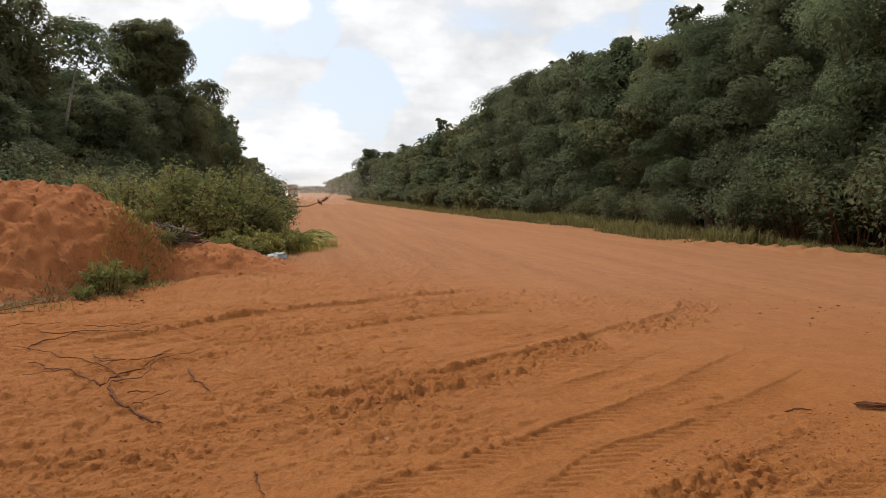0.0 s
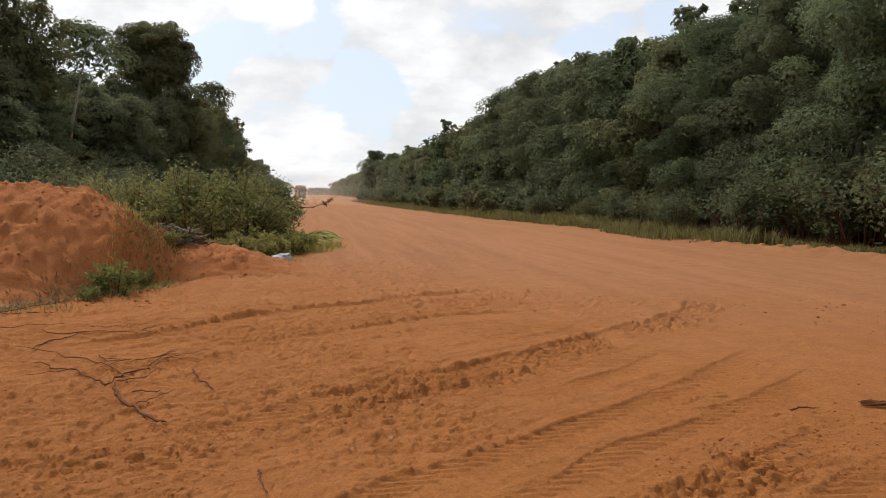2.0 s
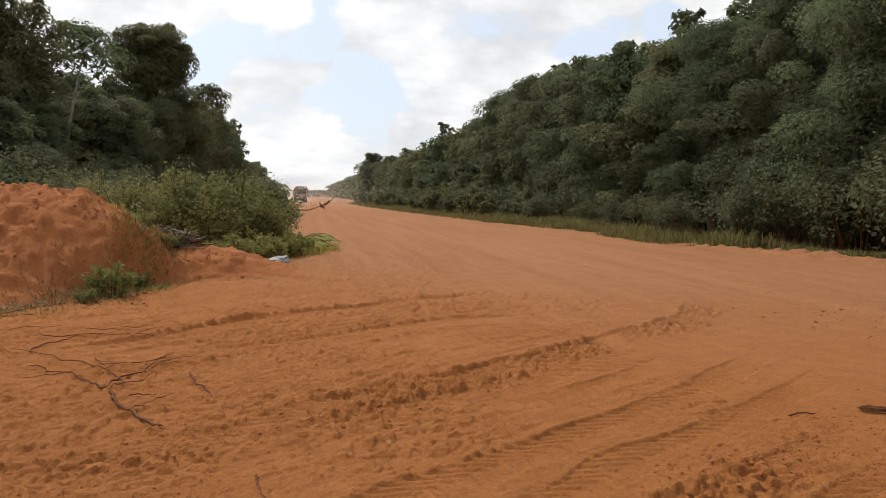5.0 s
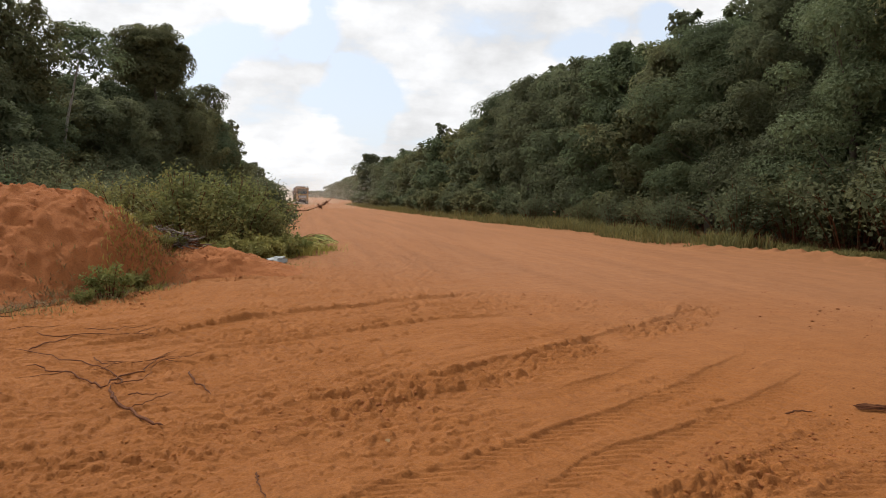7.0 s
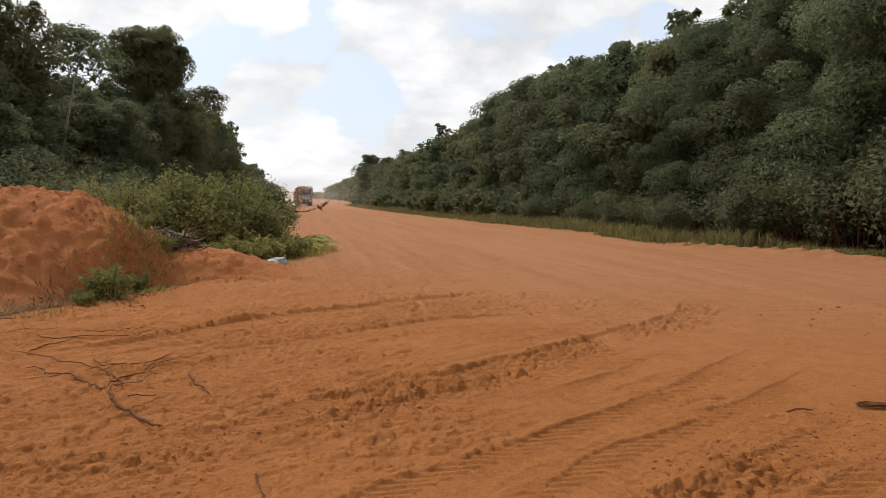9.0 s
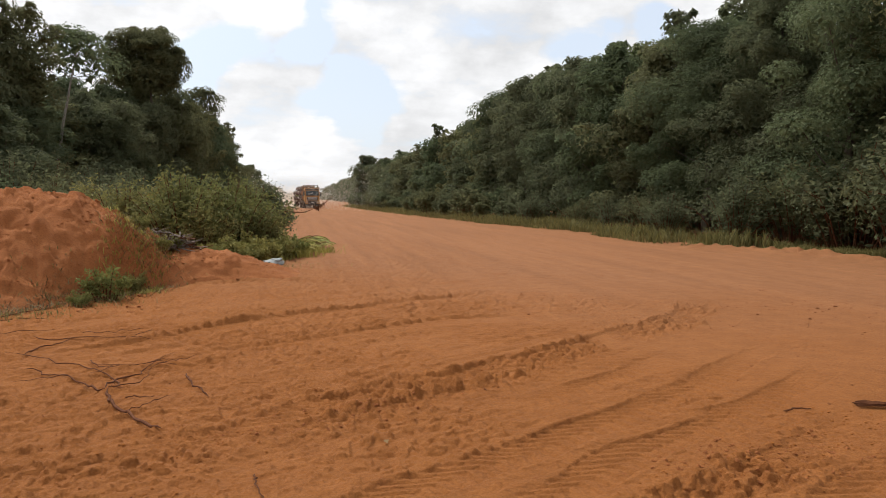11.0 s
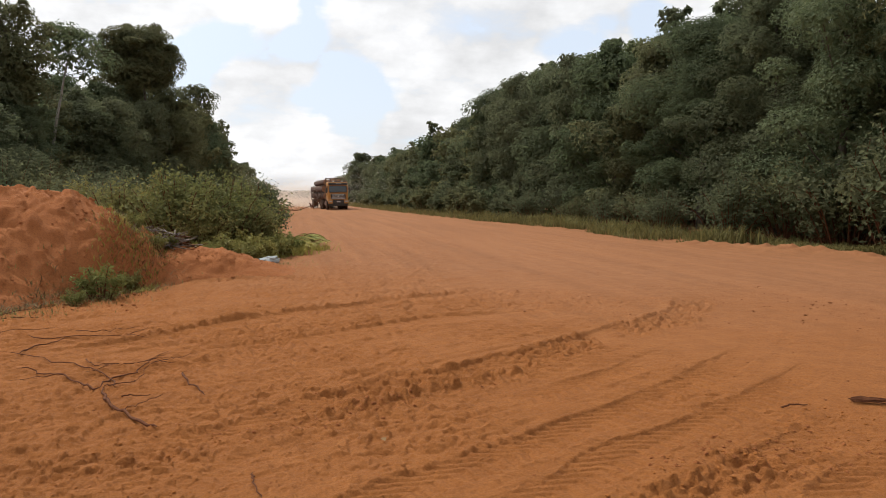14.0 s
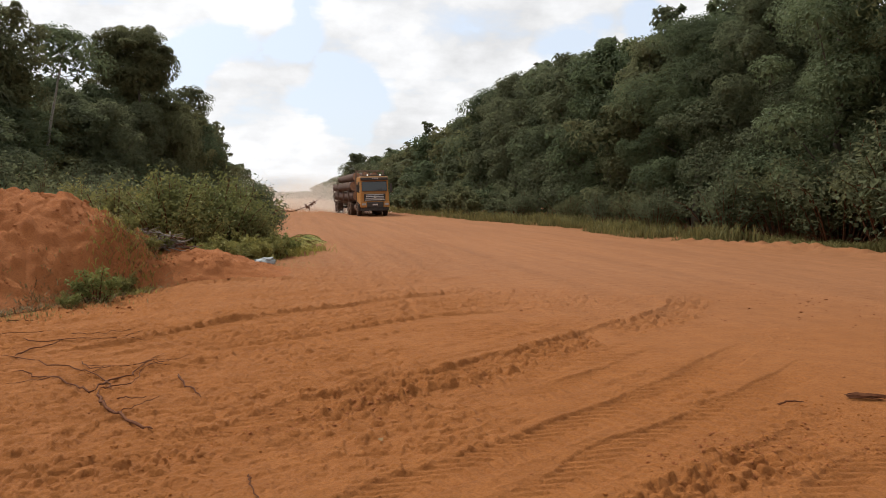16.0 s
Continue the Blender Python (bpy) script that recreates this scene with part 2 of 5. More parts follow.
def np_mesh(name, verts, faces, smooth=False):
    """A mesh from arrays: verts (n, 3), faces (m, 4) or (m, 3)."""
    me = bpy.data.meshes.new(name)
    verts, faces = np.asarray(verts, np.float32), np.asarray(faces, np.int32)
    k = faces.shape[1]
    me.vertices.add(len(verts))
    me.vertices.foreach_set("co", verts.ravel())
    me.loops.add(faces.size)
    me.loops.foreach_set("vertex_index", faces.ravel())
    me.polygons.add(len(faces))
    me.polygons.foreach_set("loop_start", np.arange(0, faces.size, k, dtype=np.int32))
    me.polygons.foreach_set("use_smooth", np.full(len(faces), smooth))
    me.update(calc_edges=True)
    return me


def link(name, me, mat, parent=None, label=""):
    ob = new(name, me)
    me.materials.append(mat)
    ob.parent = parent
    return tagged(ob, label) if label else ob


def part(name, bm, mat, parent, label="", smooth=False):
    me = bpy.data.meshes.new(name)
    bm.to_mesh(me)
    bm.free()
    if smooth:
        for p in me.polygons:
            p.use_smooth = True
    return link(name, me, mat, parent, label)


def box(bm, lo, hi, bevel=0.0, taper=None):
    """A bevelled block between two corners."""
    r = bmesh.ops.create_cube(bm, size=1)
    vs = r["verts"]
    for v in vs:
        v.co = Vector([lo[i] + (v.co[i] + 0.5) * (hi[i] - lo[i]) for i in range(3)])
    if taper:
        taper(vs)
    if bevel:
        es = {e for v in vs for e in v.link_edges}
        bmesh.ops.bevel(bm, geom=list(es), offset=bevel, segments=2, affect="EDGES", profile=0.6)
    return bm


def rod(bm, a, b, r0, r1=None, seg=10):
    a, b = Vector(a), Vector(b)
    d = b - a
    m = Matrix.Translation((a + b) / 2) @ d.to_track_quat("Z", "Y").to_matrix().to_4x4()
    bmesh.ops.create_cone(bm, cap_ends=True, segments=seg, radius1=r0, radius2=r0 if r1 is None else r1, depth=d.length, matrix=m)
    return bm


def tube(points, radii, seg=7):
    """Verts and quads of a tapering tube along points."""
    P = np.asarray(points, float)
    T = np.gradient(P, axis=0)
    T /= np.linalg.norm(T, axis=1)[:, None] + 1e-9
    up = np.array([0.31, 0.17, 0.93]) if abs(T[:, 2]).mean() < 0.8 else np.array([1.0, 0.2, 0.0])
    A = np.cross(T, up)
    A /= np.linalg.norm(A, axis=1)[:, None] + 1e-9
    B = np.cross(T, A)
    an = np.linspace(0, 2 * np.pi, seg, endpoint=False)
    V = P[:, None] + np.asarray(radii)[:, None, None] * (np.cos(an)[None, :, None] * A[:, None] + np.sin(an)[None, :, None] * B[:, None])
    n = len(P)
    i, j = np.meshgrid(np.arange(n - 1), np.arange(seg), indexing="ij")
    j2 = (j + 1) % seg
    F = np.stack([i * seg + j, i * seg + j2, (i + 1) * seg + j2, (i + 1) * seg + j], -1).reshape(-1, 4)
    return V.reshape(-1, 3), F


def join(pieces):
    vs, fs, o = [], [], 0
    for v, f in pieces:
        vs.append(v)
        fs.append(np.asarray(f) + o)
        o += len(v)
    return np.concatenate(vs), np.concatenate(fs)


def spline(pts, n):
    """n points on a smooth curve through pts."""
    P = np.asarray(pts, float)
    P = np.vstack([2 * P[0] - P[1], P, 2 * P[-1] - P[-2]])
    u = np.linspace(0, len(P) - 3 - 1e-6, n)
    k = u.astype(int)
    t = (u - k)[:, None]
    a, b, c, d = P[k], P[k + 1], P[k + 2], P[k + 3]
    return 0.5 * (2 * b + (c - a) * t + (2 * a - 5 * b + 4 * c - d) * t ** 2 + (3 * b - a - 3 * c + d) * t ** 3)


NOISE_TABLES = {}


def value_noise(x, y, size, seed):
    """Smooth random field of about -1 to 1 with cells of that size."""
    if seed not in NOISE_TABLES:
        NOISE_TABLES[seed] = np.random.RandomState(seed).rand(256, 256)
    tab = NOISE_TABLES[seed]
    u, v = x / size + 1000.3, y / size + 1000.7
    i, j = np.floor(u).astype(int), np.floor(v).astype(int)
    fu, fv = u - i, v - j
    fu, fv = fu * fu * (3 - 2 * fu), fv * fv * (3 - 2 * fv)
    g = lambda a, b: tab[(i + a) & 255, (j + b) & 255]
    return 2 * ((g(0, 0) * (1 - fu) + g(1, 0) * fu) * (1 - fv) + (g(0, 1) * (1 - fu) + g(1, 1) * fu) * fv) - 1


def clods_of(x, y, size, seed):
    """Broken lumps with steep edges, 0 to 1, of about that size."""
    return smooth01((value_noise(x, y, size, seed) - 0.12) / 0.3)


def smooth01(v):
    v = np.clip(v, 0, 1)
    return v * v * (3 - 2 * v)


# ---- ground ----
# wheel tracks of turning lorries: line of the outer edge, width of the tread band, depth, berm height, lug length, lug slant, how far it is churned up
TRACKS = [
    ([(-2.2, 4.5), (-1.3, 4.9), (-0.52, 5.32), (-0.14, 5.71), (0.3, 5.93), (0.82, 6.34), (1.37, 6.56), (2.03, 6.99), (2.82, 7.5), (3.87, 8.35), (4.36, 8.65), (5.02, 9.3), (5.52, 10.14), (5.66, 11.2)], 0.52, 0.030, 0.026, 0.14, 0.9, 1.00),
    ([(-0.81, 4.72), (-0.32, 5.02), (0.1, 5.21), (0.58, 5.52), (0.97, 5.76), (1.5, 6.02), (2.14, 6.44), (2.8, 6.85)], 0.16, 0.010, 0.045, 0.14, 0.9, 0.70),
    ([(1.2, 5.45), (1.89, 5.68), (2.56, 6.12), (3.44, 6.78), (4.1, 7.4)], 0.36, 0.014, 0.003, 0.12, 0.9, 0.00),
    ([(-0.3, 3.4), (0.33, 3.9), (0.88, 4.27), (1.3, 4.48), (1.81, 4.82), (2.43, 5.25), (3.22, 5.81), (4.26, 6.69), (5.0, 7.5)], 0.38, 0.016, 0.009, 0.13, 0.9, 0.15),
    ([(0.7, 3.4), (1.27, 3.84), (2.18, 4.45), (3.33, 5.14), (4.29, 5.77), (5.1, 6.5)], 0.36, 0.013, 0.003, 0.13, 0.9, 0.00),
    ([(1.2, 3.2), (1.7, 3.47), (2.26, 3.76), (3.03, 4.17), (3.52, 4.43), (4.2, 4.85)], 0.34, 0.021, 0.033, 0.14, 0.9, 1.20),
    ([(2.2, 3.15), (2.96, 3.59), (3.56, 3.88), (4.4, 4.4)], 0.40, 0.025, 0.014, 0.14, 0.9, 0.50),
    ([(-2.6, 8.1), (-1.76, 8.8), (-1.04, 9.56), (-0.22, 10.31), (0.57, 10.58), (1.38, 11.19), (2.44, 11.62), (3.4, 12.3)], 0.45, 0.030, 0.060, 0.16, 0.9, 0.25),
    ([(-1.2, 7.9), (-0.06, 8.41), (0.81, 8.85), (1.67, 9.39), (3.03, 9.57), (4.1, 10.1)], 0.50, 0.026, 0.028, 0.15, 0.9, 0.20),
    ([(-2.4, 6.7), (-1.67, 7.09), (-0.98, 7.44), (-0.41, 8.02), (0.19, 8.35)], 0.45, 0.026, 0.036, 0.15, 0.9, 0.35),
    ([(-2.85, 13.0), (-2.34, 14.2), (-1.34, 14.42), (-0.29, 14.5), (0.45, 13.92), (1.15, 13.54), (1.88, 12.81)], 0.30, 0.021, 0.028, 0.16, 0.9, 0.10),
    ([(-2.1, 6.2), (-1.53, 6.4), (-0.64, 6.59), (-0.06, 6.92), (0.96, 7.39), (1.9, 7.9)], 0.40, 0.015, 0.015, 0.15, 0.9, 0.25),
    ([(-2.6, 4.9), (-1.87, 4.99), (-1.05, 5.08), (-0.3, 5.4)], 0.30, 0.015, 0.017, 0.14, 0.9, 0.45),
    ([(-2.4, 4.5), (-1.75, 4.58), (-1.14, 4.62), (-0.4, 4.7)], 0.45, 0.017, 0.015, 0.15, 0.9, 0.50),
    ([(-2.0, 3.9), (-1.2, 4.1), (-0.5, 4.25)], 0.45, 0.017, 0.015, 0.15, 0.9, 0.60),
    ([(-3.4, 10.0), (-1.8, 11.2), (-0.6, 12.0), (0.8, 12.5), (2.4, 13.2), (4.2, 14.2)], 0.50, 0.017, 0.019, 0.19, 0.9, 0.20),
    ([(6.0, 40.0), (5.2, 28.0), (4.6, 20.0), (4.8, 15.0), (6.0, 11.0)], 0.70, 0.010, 0.011, 0.28, 1.2, 0.00),
    ([(9.5, 60.0), (8.6, 36.0), (8.2, 22.0), (8.8, 14.0)], 0.70, 0.010, 0.011, 0.28, 1.2, 0.00),
]


def relief(x, y):
    """Height of the bare ground."""
    r = np.hypot(x, y)
    near = 1 - smooth01((r - 22) / 30)
    z = 0.022 * value_noise(x, y, 2.6, 1) * near + 0.008 * value_noise(x, y, 0.7, 2) * near
    # crumbly soil by the heaps, packed and smooth towards the carriageway
    left = 1 - smooth01((x - 0.25 * y + 2.2) / 2.6)
    rough = smooth01(0.38 + 0.7 * value_noise(x, y, 1.1, 3) + 0.75 * left - 0.45 * smooth01((x - 3) / 3))
    lumps = 0.25 * clods_of(x, y, 0.13, 4) + 0.55 * clods_of(x, y, 0.07, 5) + 0.45 * clods_of(x, y, 0.048, 18)
    z += 0.034 * (lumps - 0.4) * rough * near + 0.004 * value_noise(x, y, 0.05, 6) * near
    # fine drag marks and tread ripples left by many passes over the turning place
    u, v = 0.88 * x + 0.47 * y, -0.47 * x + 0.88 * y
    worn = (1 - smooth01((x - 1.5) / 3.5)) * smooth01((r - 3) / 2) * (1 - smooth01((r - 15) / 4))
    z += worn * (0.012 * value_noise(u * 1.3, v * 9, 1.0, 50) + 0.009 * value_noise(u * 3, v * 22, 1.0, 51))
    patch = smooth01(0.25 + 1.3 * value_noise(u * 0.8, v * 1.6, 1.0, 52)) * smooth01((r - 5.5) / 2)
    z += worn * patch * 0.012 * np.clip(1.5 * np.sin(2 * np.pi * (0.75 * u + v + 0.05 * value_noise(x, y, 0.35, 53)) / 0.15), -1, 1)
    for pts, width, deep, berm, lug, slant, churn in TRACKS:
        c = spline(pts, 160)
        lo, hi = c.min(0) - 1.0, c.max(0) + 1.0
        idx = np.nonzero((x > lo[0]) & (x < hi[0]) & (y > lo[1]) & (y < hi[1]))[0]
        if not len(idx):
            continue
        t = np.gradient(c, axis=0)
        t /= np.linalg.norm(t, axis=1)[:, None]
        s = np.concatenate([[0], np.cumsum(np.linalg.norm(np.diff(c, axis=0), axis=1))])
        for chunk in np.array_split(idx, max(1, len(idx) // 20000)):
            px, py = x[chunk], y[chunk]
            k = ((px[:, None] - c[None, :, 0]) ** 2 + (py[:, None] - c[None, :, 1]) ** 2).argmin(1)
            dx, dy = px - c[k, 0], py - c[k, 1]
            along = s[k] + dx * t[k, 0] + dy * t[k, 1]
            side = dx * -t[k, 1] + dy * t[k, 0]       # positive on the far side of the berm
            ends = smooth01(along / 0.8) * smooth01((s[-1] - along) / 2.2)
            wav = side + 0.05 * value_noise(px, py, 0.5, 9) + 0.02 * value_noise(px, py, 0.12, 19)
            lump = 0.75 + 0.3 * value_noise(px, py, 0.6, 7) + 0.3 * clods_of(px, py, 0.06, 8) + 0.3 * clods_of(px, py, 0.04, 16)
            ridge = berm * np.exp(-(np.maximum(wav - 0.02, 0) / 0.10) ** 2 - (np.minimum(wav - 0.02, 0) / 0.045) ** 2) * np.clip(lump, 0, 1.6)
            inner = 0.3 * berm * np.exp(-((wav + width + 0.05) / 0.06) ** 2) * np.clip(lump, 0, 1.5)
            band = smooth01((-wav) / 0.03) * smooth01((width + wav) / 0.05)
            z[chunk] += 0.006 * value_noise(along * 1.6, side * 16, 1.0, 14) * ends * np.exp(-(side / 0.6) ** 2)
            bend = slant * np.abs(side + 0.5 * width) + 0.02 * value_noise(px, py, 0.3, 17) + 0.6 * slant * side
            tooth = np.clip(2.4 * np.sin(2 * np.pi * (along + bend) / lug), -1, 1)
            clear = smooth01(0.9 + 1.0 * value_noise(px, py, 0.9, 10)) * (1 - 0.55 * min(1, churn))
            cut = band * (-deep * 0.5 + 0.5 * deep * tooth * clear)
            clods = 0.5 * clods_of(px, py, 0.08, 20) + 0.6 * clods_of(px, py, 0.048, 22) - 0.35
            wide = np.exp(-(np.maximum(np.abs(wav + 0.5 * width) - 0.5 * width, 0) / 0.07) ** 2)
            stir = churn * wide * 0.050 * clods * smooth01(0.7 + value_noise(px, py, 0.5, 25))
            z[chunk] = z[chunk] * (1 - 0.7 * band * ends) + ends * (ridge + inner + cut + stir)
    # windrow of scraped soil along the far edge of the road
    line = np.interp(y, (4, 14, 15, 16.7, 18.7, 19.9, 23), (13.3, 12.9, 12.85, 12.6, 12.25, 11.7, 11.2)) + 0.12 * value_noise(y, y * 0, 1.7, 11)
    z += (0.17 + 0.06 * value_noise(x, y, 0.6, 12) + 0.07 * value_noise(x, y, 0.2, 13)) * np.exp(-((x - line) / 0.42) ** 2) * smooth01((21 - y) / 1.2) * smooth01((y + 6) / 6)
    return z * smooth01((r - 1.1) / 1.6)


def build_ground():
    fine_az = np.radians(np.linspace(-23.5, 45.5, 590))
    rest = np.radians(np.linspace(45.5, 336.5, 60))[1:-1]
    az = np.concatenate([fine_az, rest])
    rr = np.concatenate([[0.5, 1.0, 1.6, 2.2], np.geomspace(2.9, 11, 470), np.geomspace(11, 28, 190)[1:], np.geomspace(28, 4500, 46)[1:]])
    A, Rr = np.meshgrid(az, rr)
    x, y = (Rr * np.sin(A)).ravel(), (Rr * np.cos(A)).ravel()
    z = relief(x, y)
    V = np.vstack([np.stack([x, y, z], 1), [[0, 0, 0]]])
    n, k = len(rr), len(az)
    i, j = np.meshgrid(np.arange(n - 1), np.arange(k), indexing="ij")
    j2 = (j + 1) % k
    F = np.stack([i * k + j, (i + 1) * k + j, (i + 1) * k + j2, i * k + j2], -1).reshape(-1, 4)
    c = len(V) - 1
    cap = np.stack([np.full(k, c), np.arange(k), (np.arange(k) + 1) % k, (np.arange(k) + 1) % k], 1)
    me = np_mesh("ground", V, F, True)
    ob = link("ground", me, SOIL)
    bm = bmesh.new()
    bm.from_mesh(me)
    bm.verts.ensure_lookup_table()
    for q in cap:
        bm.faces.new([bm.verts[q[0]], bm.verts[q[1]], bm.verts[q[2]]])
    bmesh.ops.recalc_face_normals(bm, faces=bm.faces)
    bm.to_mesh(me)
    bm.free()
    return tagged(ob, "bare rutted red-orange laterite soil with curving tyre tracks", "ground", kind="structure")


build_ground()


def cloddy(x, y, seed):
    """Relief of tipped soil: slumped hollows with clods of several sizes."""
    return (0.08 * value_noise(x, y, 1.1, seed) + 0.05 * value_noise(x, y, 0.42, seed + 1) + 0.045 * clods_of(x, y, 0.32, seed + 2)
            + 0.06 * clods_of(x, y, 0.18, seed + 3) + 0.045 * clods_of(x, y, 0.10, seed + 4) - 0.07)


def ridge_heap(x, y, crest_x, crest_h, foot_y, top_y, back_y, power):
    """A heap drawn out along x: its crest falls towards both ends, its front foot runs slantwise."""
    h = np.interp(x, crest_x, crest_h, left=-0.4, right=-0.4)
    f = np.interp(x, crest_x, foot_y)
    front, back = np.clip((y - f) / (top_y - f), -1, 1), np.clip((back_y - y) / (back_y - top_y), -1, 1)
    u = np.where(y < top_y, front, back)
    return np.where((u > 0) & (h > 0), h * np.sin(np.clip(u, 0, 1) * np.pi / 2) ** power, np.minimum(h, 0.5 * u))


def mound_height(x, y):
    """The large heap, its crest falling towards the road."""
    w = 0.12 * value_noise(x, y, 0.8, 26)
    a = ridge_heap(x + w, y + w, (-14, -12.5, -9, -5.1, -4.18, -3.71, -3.25, -2.9, -2.5, -1.9), (-0.2, 0.7, 2.1, 1.88, 1.73, 1.59, 1.38, 1.05, 0.55, -0.2),
                   (11.2, 10.8, 10.7, 11.2, 11.6, 11.9, 12.5, 13.2, 13.8, 14.2), 14.4, 17.6, 1.15)
    ledge = 0.10 * smooth01((y - 12.9 + 0.4 * w) / 0.25) * smooth01((14.6 - y) / 1.2)    # a slumped step across the face
    return a + np.where(a > -0.05, (cloddy(x, y, 21) + ledge - 0.05) * smooth01(a / 0.35), 0)


def low_height(x, y):
    """The low heap at its foot."""
    w = 0.08 * value_noise(x, y, 0.6, 36)
    a = ridge_heap(x + w, y + w, (-3.9, -3.4, -2.98, -2.46, -1.93, -1.45, -1.17, -0.73, -0.29, 0.2), (-0.1, 0.42, 0.56, 0.55, 0.54, 0.50, 0.37, 0.24, 0.09, -0.1),
                   (13.2, 13.1, 13.3, 14.1, 14.35, 14.5, 14.6, 14.7, 14.8, 14.9), 15.3, 17.4, 0.8)
    return a + 0.6 * cloddy(x, y, 31) * smooth01(a / 0.2)


def heap(name, label, fn, x0, x1, y0, y1, step):
    xs, ys = np.arange(x0, x1, step), np.arange(y0, y1, step)
    X, Y = np.meshgrid(xs, ys)
    Z = np.maximum(fn(X.ravel(), Y.ravel()), -0.15)
    V = np.stack([X.ravel(), Y.ravel(), Z], 1)
    n, k = len(ys), len(xs)
    i, j = np.meshgrid(np.arange(n - 1), np.arange(k - 1), indexing="ij")
    F = np.stack([i * k + j, i * k + j + 1, (i + 1) * k + j + 1, (i + 1) * k + j], -1).reshape(-1, 4)
    F = F[(Z[F] > -0.149).any(1)]
    ob = link(name, np_mesh(name, V, F, True), MOUND_SOIL)
    return tagged(ob, label, "dirt mound")


heap("dirt_mound", "tall heap of clumpy dark red soil with dry weeds", mound_height, -14.2, -1.8, 10.0, 18.2, 0.036)
heap("dirt_mound", "low heap of loose red soil beside the bushes", low_height, -4.4, 0.6, 12.8, 17.8, 0.034)


def supports(x, y):
    """Height of the topmost soil at many places."""
    x, y = np.asarray(x, float), np.asarray(y, float)
    low = np.where((x > -4.4) & (x < 0.6) & (y > 12.8) & (y < 17.8), low_height(x, y), -1)
    return np.maximum(np.maximum(relief(x, y), np.where(x < -1, mound_height(x, y), -1)), low)


def support(x, y):
    return float(supports([x], [y])[0])


EDGE_Y = (0, 14, 17, 19.5, 20.9, 24.5, 30, 35, 42, 61, 92, 140)
EDGE_X = (14.2, 13.9, 13.5, 12.8, 11.6, 11.1, 12.1, 11.6, 10.7, 9.3, 8.2, 7.5)


# ---- plants ----


def leaves(rs, centres, normals, length, width, droop=0.3, jitter=0.55):
    """Folded pointed leaves: four verts each, in their own islands."""
    n = len(centres)
    N = normals + jitter * rs.randn(n, 3)
    N /= np.linalg.norm(N, axis=1)[:, None] + 1e-9
    D = rs.randn(n, 3)
    D[:, 2] -= droop
    D -= (D * N).sum(1)[:, None] * N
    D /= np.linalg.norm(D, axis=1)[:, None] + 1e-9
    S = np.cross(N, D)
    L = (length * (0.6 + 0.8 * rs.rand(n)))[:, None]
    Wd = (width * (0.6 + 0.8 * rs.rand(n)))[:, None]
    a = centres - D * L * 0.5
    b = centres + S * Wd * 0.5 + N * Wd * 0.12
    c = centres + D * L * 0.5 - N * L * 0.12
    d = centres - S * Wd * 0.5 + N * Wd * 0.12
    V = np.stack([a, b, c, d], 1).reshape(-1, 3)
    return V, np.arange(4 * n).reshape(-1, 4)


def on_clump(rs, n, centre, radii):
    """Places and outward normals on the shell of a leafy clump, fuller on top."""
    v = rs.randn(n, 3)
    v[:, 2] = np.where(rs.rand(n) < 0.5, np.abs(v[:, 2]), v[:, 2])
    v /= np.linalg.norm(v, axis=1)[:, None]
    k = 0.72 + 0.36 * rs.rand(n) ** 0.7
    P = centre + v * radii * k[:, None]
    N = v * 0.8 + np.array([0, 0, 0.55])
    return P, N


def tree_crown(rs, clumps, per, length, width):
    out = []
    for c, r in clumps:
        n = max(12, int(per * (r[0] * r[2]) ** 0.95))
        P, N = on_clump(rs, n, np.array(c), np.array(r))
        out.append(leaves(rs, P, N, length, width, 0.3, 0.34))
        m = max(5, n // 10)      # shaded inner foliage
        P, N = on_clump(rs, m, np.array(c), np.array(r) * 0.6)
        out.append(leaves(rs, P, N, length * 2.2, width * 2.6, 0.3, 0.34))
    return join(out)


def wavy(rs, a, b, n, amp):
    t = np.linspace(0, 1, n)[:, None]
    P = np.array(a) * (1 - t) + np.array(b) * t
    return P + np.cumsum(rs.randn(n, 3) * amp, 0) * t * (1.2 - t)


